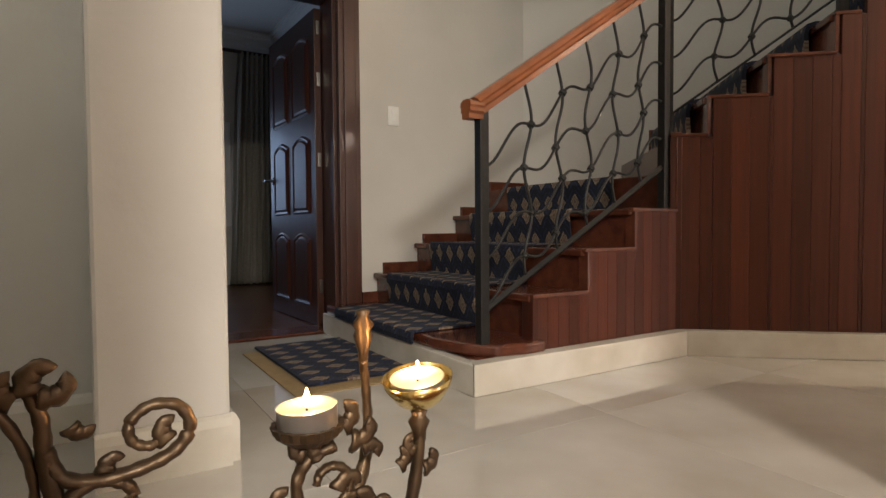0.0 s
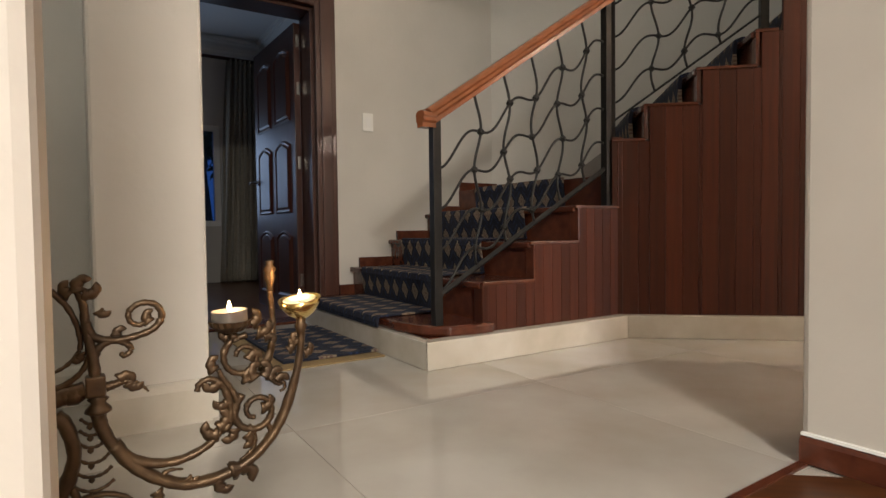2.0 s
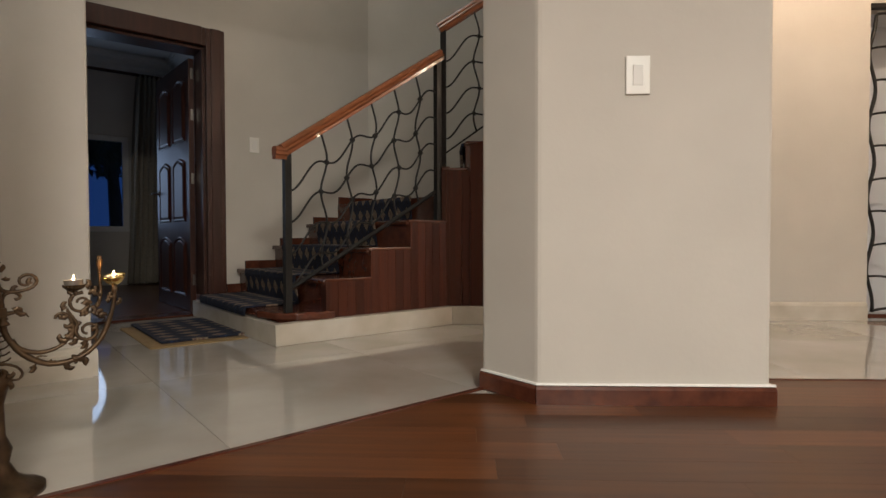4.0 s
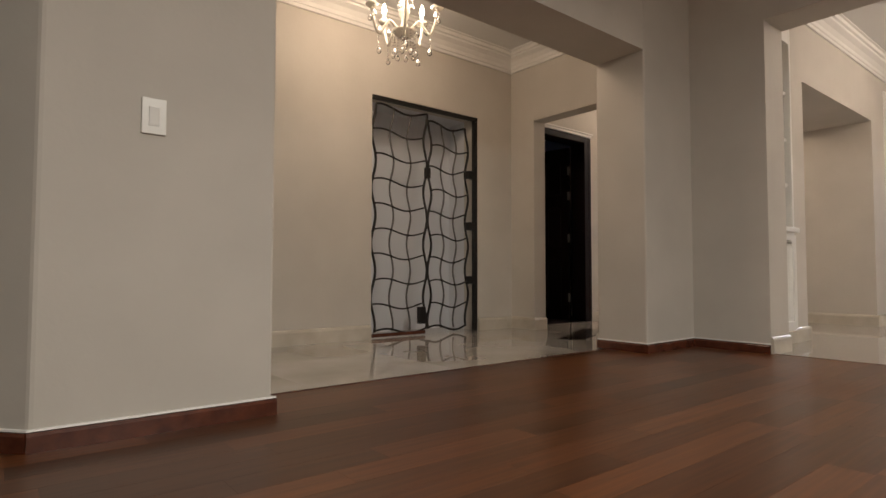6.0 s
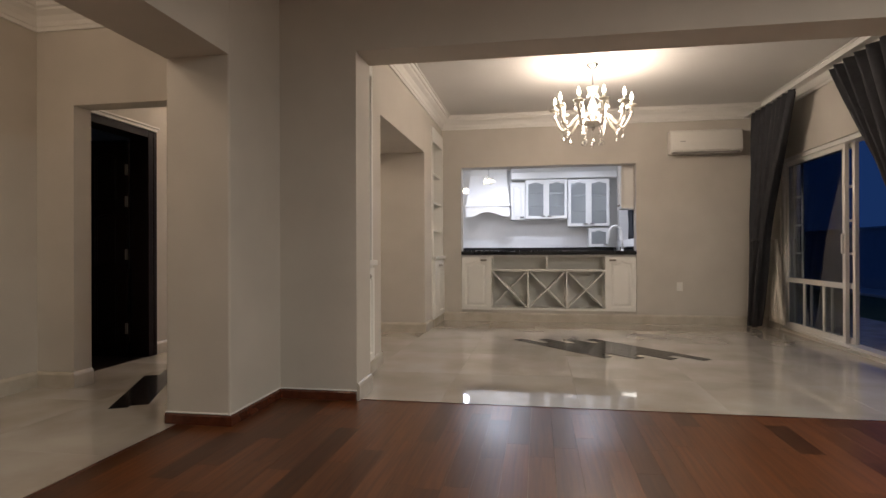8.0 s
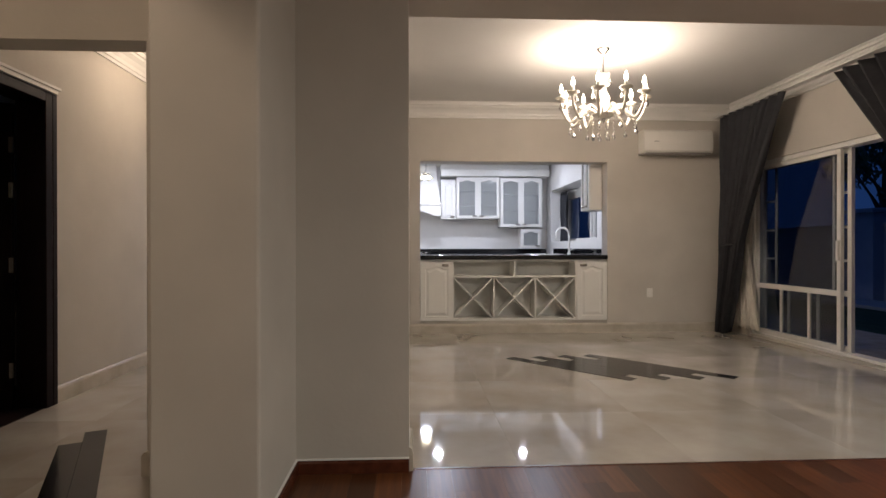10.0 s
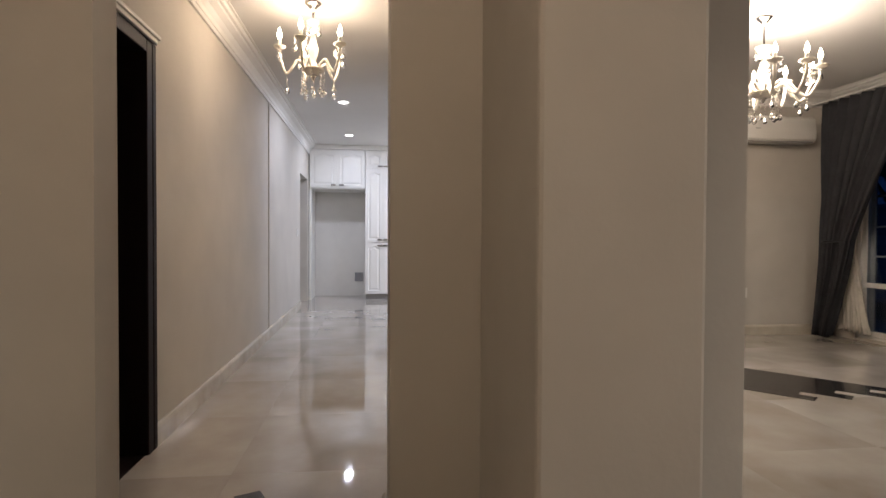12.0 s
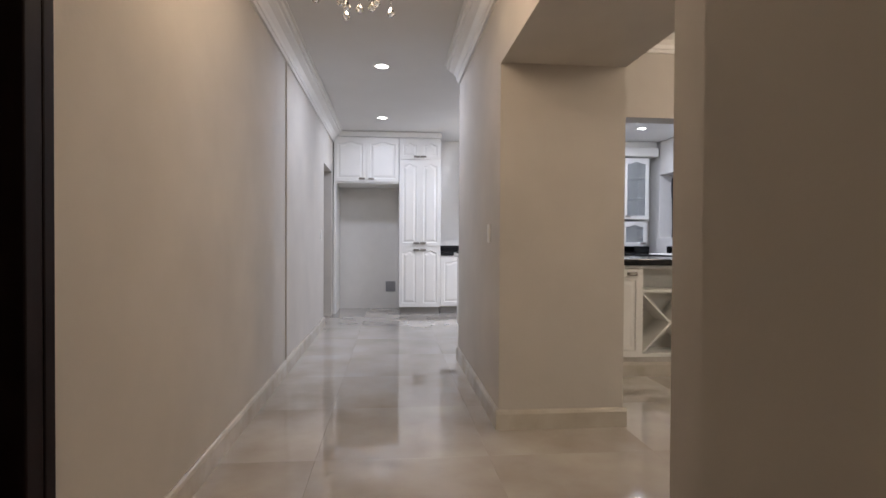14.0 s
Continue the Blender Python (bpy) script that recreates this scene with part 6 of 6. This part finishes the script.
part("fluted_cup", bm, BRONZE, cand, "fluted bronze cup")
cup2 = k_(612, 180)
tilt = Matrix.Translation(cup2) @ DIAG @ pose(0, 0, 0, 6, -9, 0)
part("dish", smooth(lathe(bmesh.new(), [(0.004, -0.014), (0.009, -0.012), (0.017, -0.006), (0.0235, 0.004), (0.0255, 0.011), (0.0245, 0.011), (0.0225, 0.005), (0.015, -0.003), (0.002, -0.006)], tilt, 28)), BRASS, cand, "polished brass dish")
part("neck", smooth(lathe(bmesh.new(), [(0.005, -0.036), (0.0055, -0.028), (0.008, -0.022), (0.005, -0.018), (0.007, -0.012)], Matrix.Translation(cup2), 12)), BRONZE, cand)


def tealight(m, h):
    t = thing("tealight", "white tealight candle burning in the candelabrum", "candle", "burning tealights")
    part("case", smooth(lathe(bmesh.new(), [(0.0185, 0), (0.0192, 0.001), (0.0192, h), (0.0198, h + 0.0005), (0.0188, h + 0.0005), (0.0186, h - 0.003)], m, 32)), ALU, t, "thin aluminium case")
    part("wax", smooth(lathe(bmesh.new(), [(0.0183, 0.001), (0.0183, h - 0.003), (0.012, h - 0.0038), (0.002, h - 0.004)], m, 24)), WAX, t, "melted wax, self-lit to show the flame's glow")
    p = m @ Vector((0, 0, h - 0.004))
    part("wick", tube(bmesh.new(), [p, p + Vector((0, 0, 0.006))], 0.0007, 5), IRON, t)
    part("flame", smooth(lathe(bmesh.new(), [(0.0004, 0.003), (0.0022, 0.0055), (0.0026, 0.008), (0.0016, 0.012), (0.0003, 0.016)], Matrix.Translation(p), 10)), FLAME, t, "small candle flame")


tealight(Matrix.Translation(cup1 + Vector((0, 0, 0.0015))) @ DIAG @ pose(0, 0, 0, 0, -3, 0), 0.0155)
tealight(tilt @ Matrix.Translation((0, 0, -0.0035)), 0.0135)
# pedestal down to the floor
part("pedestal", smooth(lathe(bmesh.new(), [(0.085, 0.0), (0.085, 0.012), (0.06, 0.022), (0.035, 0.04), (0.02, 0.07), (0.026, 0.10), (0.014, 0.13), (0.012, 0.2), (0.02, 0.23), (0.03, 0.25), (0.012, 0.275)], Matrix.Translation(dg(CS - 0.012, CN + 0.015, 0)), 24)), BRONZE, cand)
scroll("stem", [(-50, -390), (-45, -330), (-60, -270)], 0.006, 0.004)

# ---- floor inlays ----
def inlay(label, strips, width):
    """Dark stone strips let into the marble, each from a to b."""
    d = thing("floor_inlay", label, "floor inlay")
    for a, b in strips:
        a, b = Vector(a), Vector(b)
        n = (b - a).normalized().orthogonal() * (width / 2 - 0.0006)
        part("stone_strip", prism([(q.x, q.y) for q in (a - n, b - n, b + n, a + n)], 0.0, 0.0042), INLAY, d)


def star(u, v):
    c = math.radians(41.4)
    return (5.6 + u * math.cos(c) - v * math.sin(c), -2.3 + u * math.sin(c) + v * math.cos(c))


star_strips = []
for q in range(4):
    v = 0.295 - 0.22 * q
    star_strips.append((star(0.912 - 0.152 * q, v), star(-0.382 - 0.19 * q, v)))
    if q < 3:
        star_strips.append((star(0.56 - 0.152 * q, v - 0.11), star(-0.26 - 0.19 * q, v - 0.11)))
inlay("dark stone strips set in a staggered star on the marble floor", star_strips, 0.11)
inlay("two dark stone strips set in the marble at the hall opening", [((2.91, 0.94), (3.80, 1.36)), ((3.0, 0.86), (4.02, 1.341))], 0.114)

# ---- marble floor tiles ----
TILE = 0.9
tile_meshes = {}


def in_wood(x, y):
    if y > 0.40 or x > 3.34:
        return False
    if x > -0.3:
        return True
    return x > -0.937 + (y - 0.2) * 1.069


floor_ob = bpy.data.objects["floor"]


def tile_mesh(w, h):
    key = (round(w, 3), round(h, 3))
    if key not in tile_meshes:
        bm = bmesh.new()
        add_box(bm, 0.0004, w - 0.0004, 0.0004, h - 0.0004, -0.012, 0.0)
        me = bpy.data.meshes.new("floor_tile")
        bm.to_mesh(me)
        bm.free()
        me.materials.append(MARBLE)
        tile_meshes[key] = me
    return tile_meshes[key]


def lay_tiles(x0, x1, y0, y1, m=None, skip=None):
    nx, ny = math.ceil((x1 - x0) / TILE - 1e-6), math.ceil((y1 - y0) / TILE - 1e-6)
    for i in range(nx):
        for j in range(ny):
            xa, ya = x0 + i * TILE, y0 + j * TILE
            w, h = min(TILE, x1 - xa), min(TILE, y1 - ya)
            if skip and skip(xa + w / 2, ya + h / 2, w, h):
                continue
            ob = new("floor_tile", tile_mesh(w, h))
            ob.parent = floor_ob
            ob.matrix_world = (m or Matrix()) @ Matrix.Translation((xa, ya, 0))


lay_tiles(3.34, 7.7, -4.66, -0.34)
lay_tiles(3.34, 12.8, -0.34, NORTH + 0.44)
lay_tiles(7.7, 12.8, -3.4, -0.34)
lay_tiles(0.35, 3.34, 0.30, NORTH + 0.44)
# stair hall tiles run with the stairs
for i in range(8):
    for j in range(4):
        s0, n0 = -4.2 + i * TILE, 0.74 - TILE + j * TILE
        bm = bmesh.new()
        add_box(bm, s0 + 0.0009, s0 + TILE - 0.0009, n0 + 0.0009, n0 + TILE - 0.0009, -0.012, 0.0, DIAG)
        bmesh.ops.bisect_plane(bm, geom=bm.verts[:] + bm.edges[:] + bm.faces[:], plane_co=(0.349, 0, 0), plane_no=(1, 0, 0), clear_outer=True)
        if len(bm.verts) > 3:
            part("floor_tile", bm, MARBLE, floor_ob)
        else:
            bm.free()

# ---- wooden floor ----
PW = 0.118
planks = thing("floor_wood", "glossy reddish-brown hardwood plank floor", "floor", kind="structure")
count = 0
rest = bmesh.new()
rng = random.Random(5)


def wood_left(y):
    return max(-5.2, -0.937 + (y - 0.2) * 1.069) if y < 0.2 else 0.0


def plank_bm(bm, pts):
    lo = [bm.verts.new((x, y, -0.004)) for x, y in pts]
    hi = [bm.verts.new((x, y, 0.004)) for x, y in pts]
    bm.faces.new(hi)
    for i in range(4):
        bm.faces.new((lo[i], lo[(i + 1) % 4], hi[(i + 1) % 4], hi[i]))


y = 0.35
while y > -6.2:
    ya, yb = y - PW, y
    xl0, xl1 = wood_left(ya), wood_left(yb)
    xr = 3.34
    if ya > -0.0:
        xl0 = xl1 = 0.0
        xr = 2.672
    x = min(xl0, xl1)
    first = True
    x -= rng.uniform(0, 0.3) if not first else 0
    while x < xr - 0.01:
        L = rng.choice((0.45, 0.6, 0.75, 0.9, 1.05, 1.2)) * rng.uniform(0.9, 1.05)
        xe = min(x + L, xr)
        if xr - xe < 0.12:
            xe = xr
        gap = 0.0003
        pts = [((xl0 if first else x) + gap, ya + gap), (xe - gap, ya + gap), (xe - gap, yb - gap), ((xl1 if first else x) + gap, yb - gap)]
        if xe > max(xl0, xl1) + 0.02:
            near = y > -2.6 and x > -1.6 and count < 290
            if near:
                bm = bmesh.new()
                plank_bm(bm, pts)
                part("floor_plank", bm, PLANK, planks)
                count += 1
            else:
                plank_bm(rest, pts)
            first = False
        x = xe
    y -= PW
tagged(part("floor_planks", rest, PLANK, planks), kind="stuff")
part("threshold", prism([(-0.937, 0.2), (-0.923, 0.187), (-2.008, -0.828), (-2.022, -0.815)], 0.0, 0.007), TREADWOOD, planks)
part("threshold", box(0.0, 2.672, 0.338, 0.352, 0.0, 0.007), TREADWOOD, planks)
part("threshold", box(3.328, 3.342, -4.3, -0.51, 0.0, 0.007), TREADWOOD, planks)
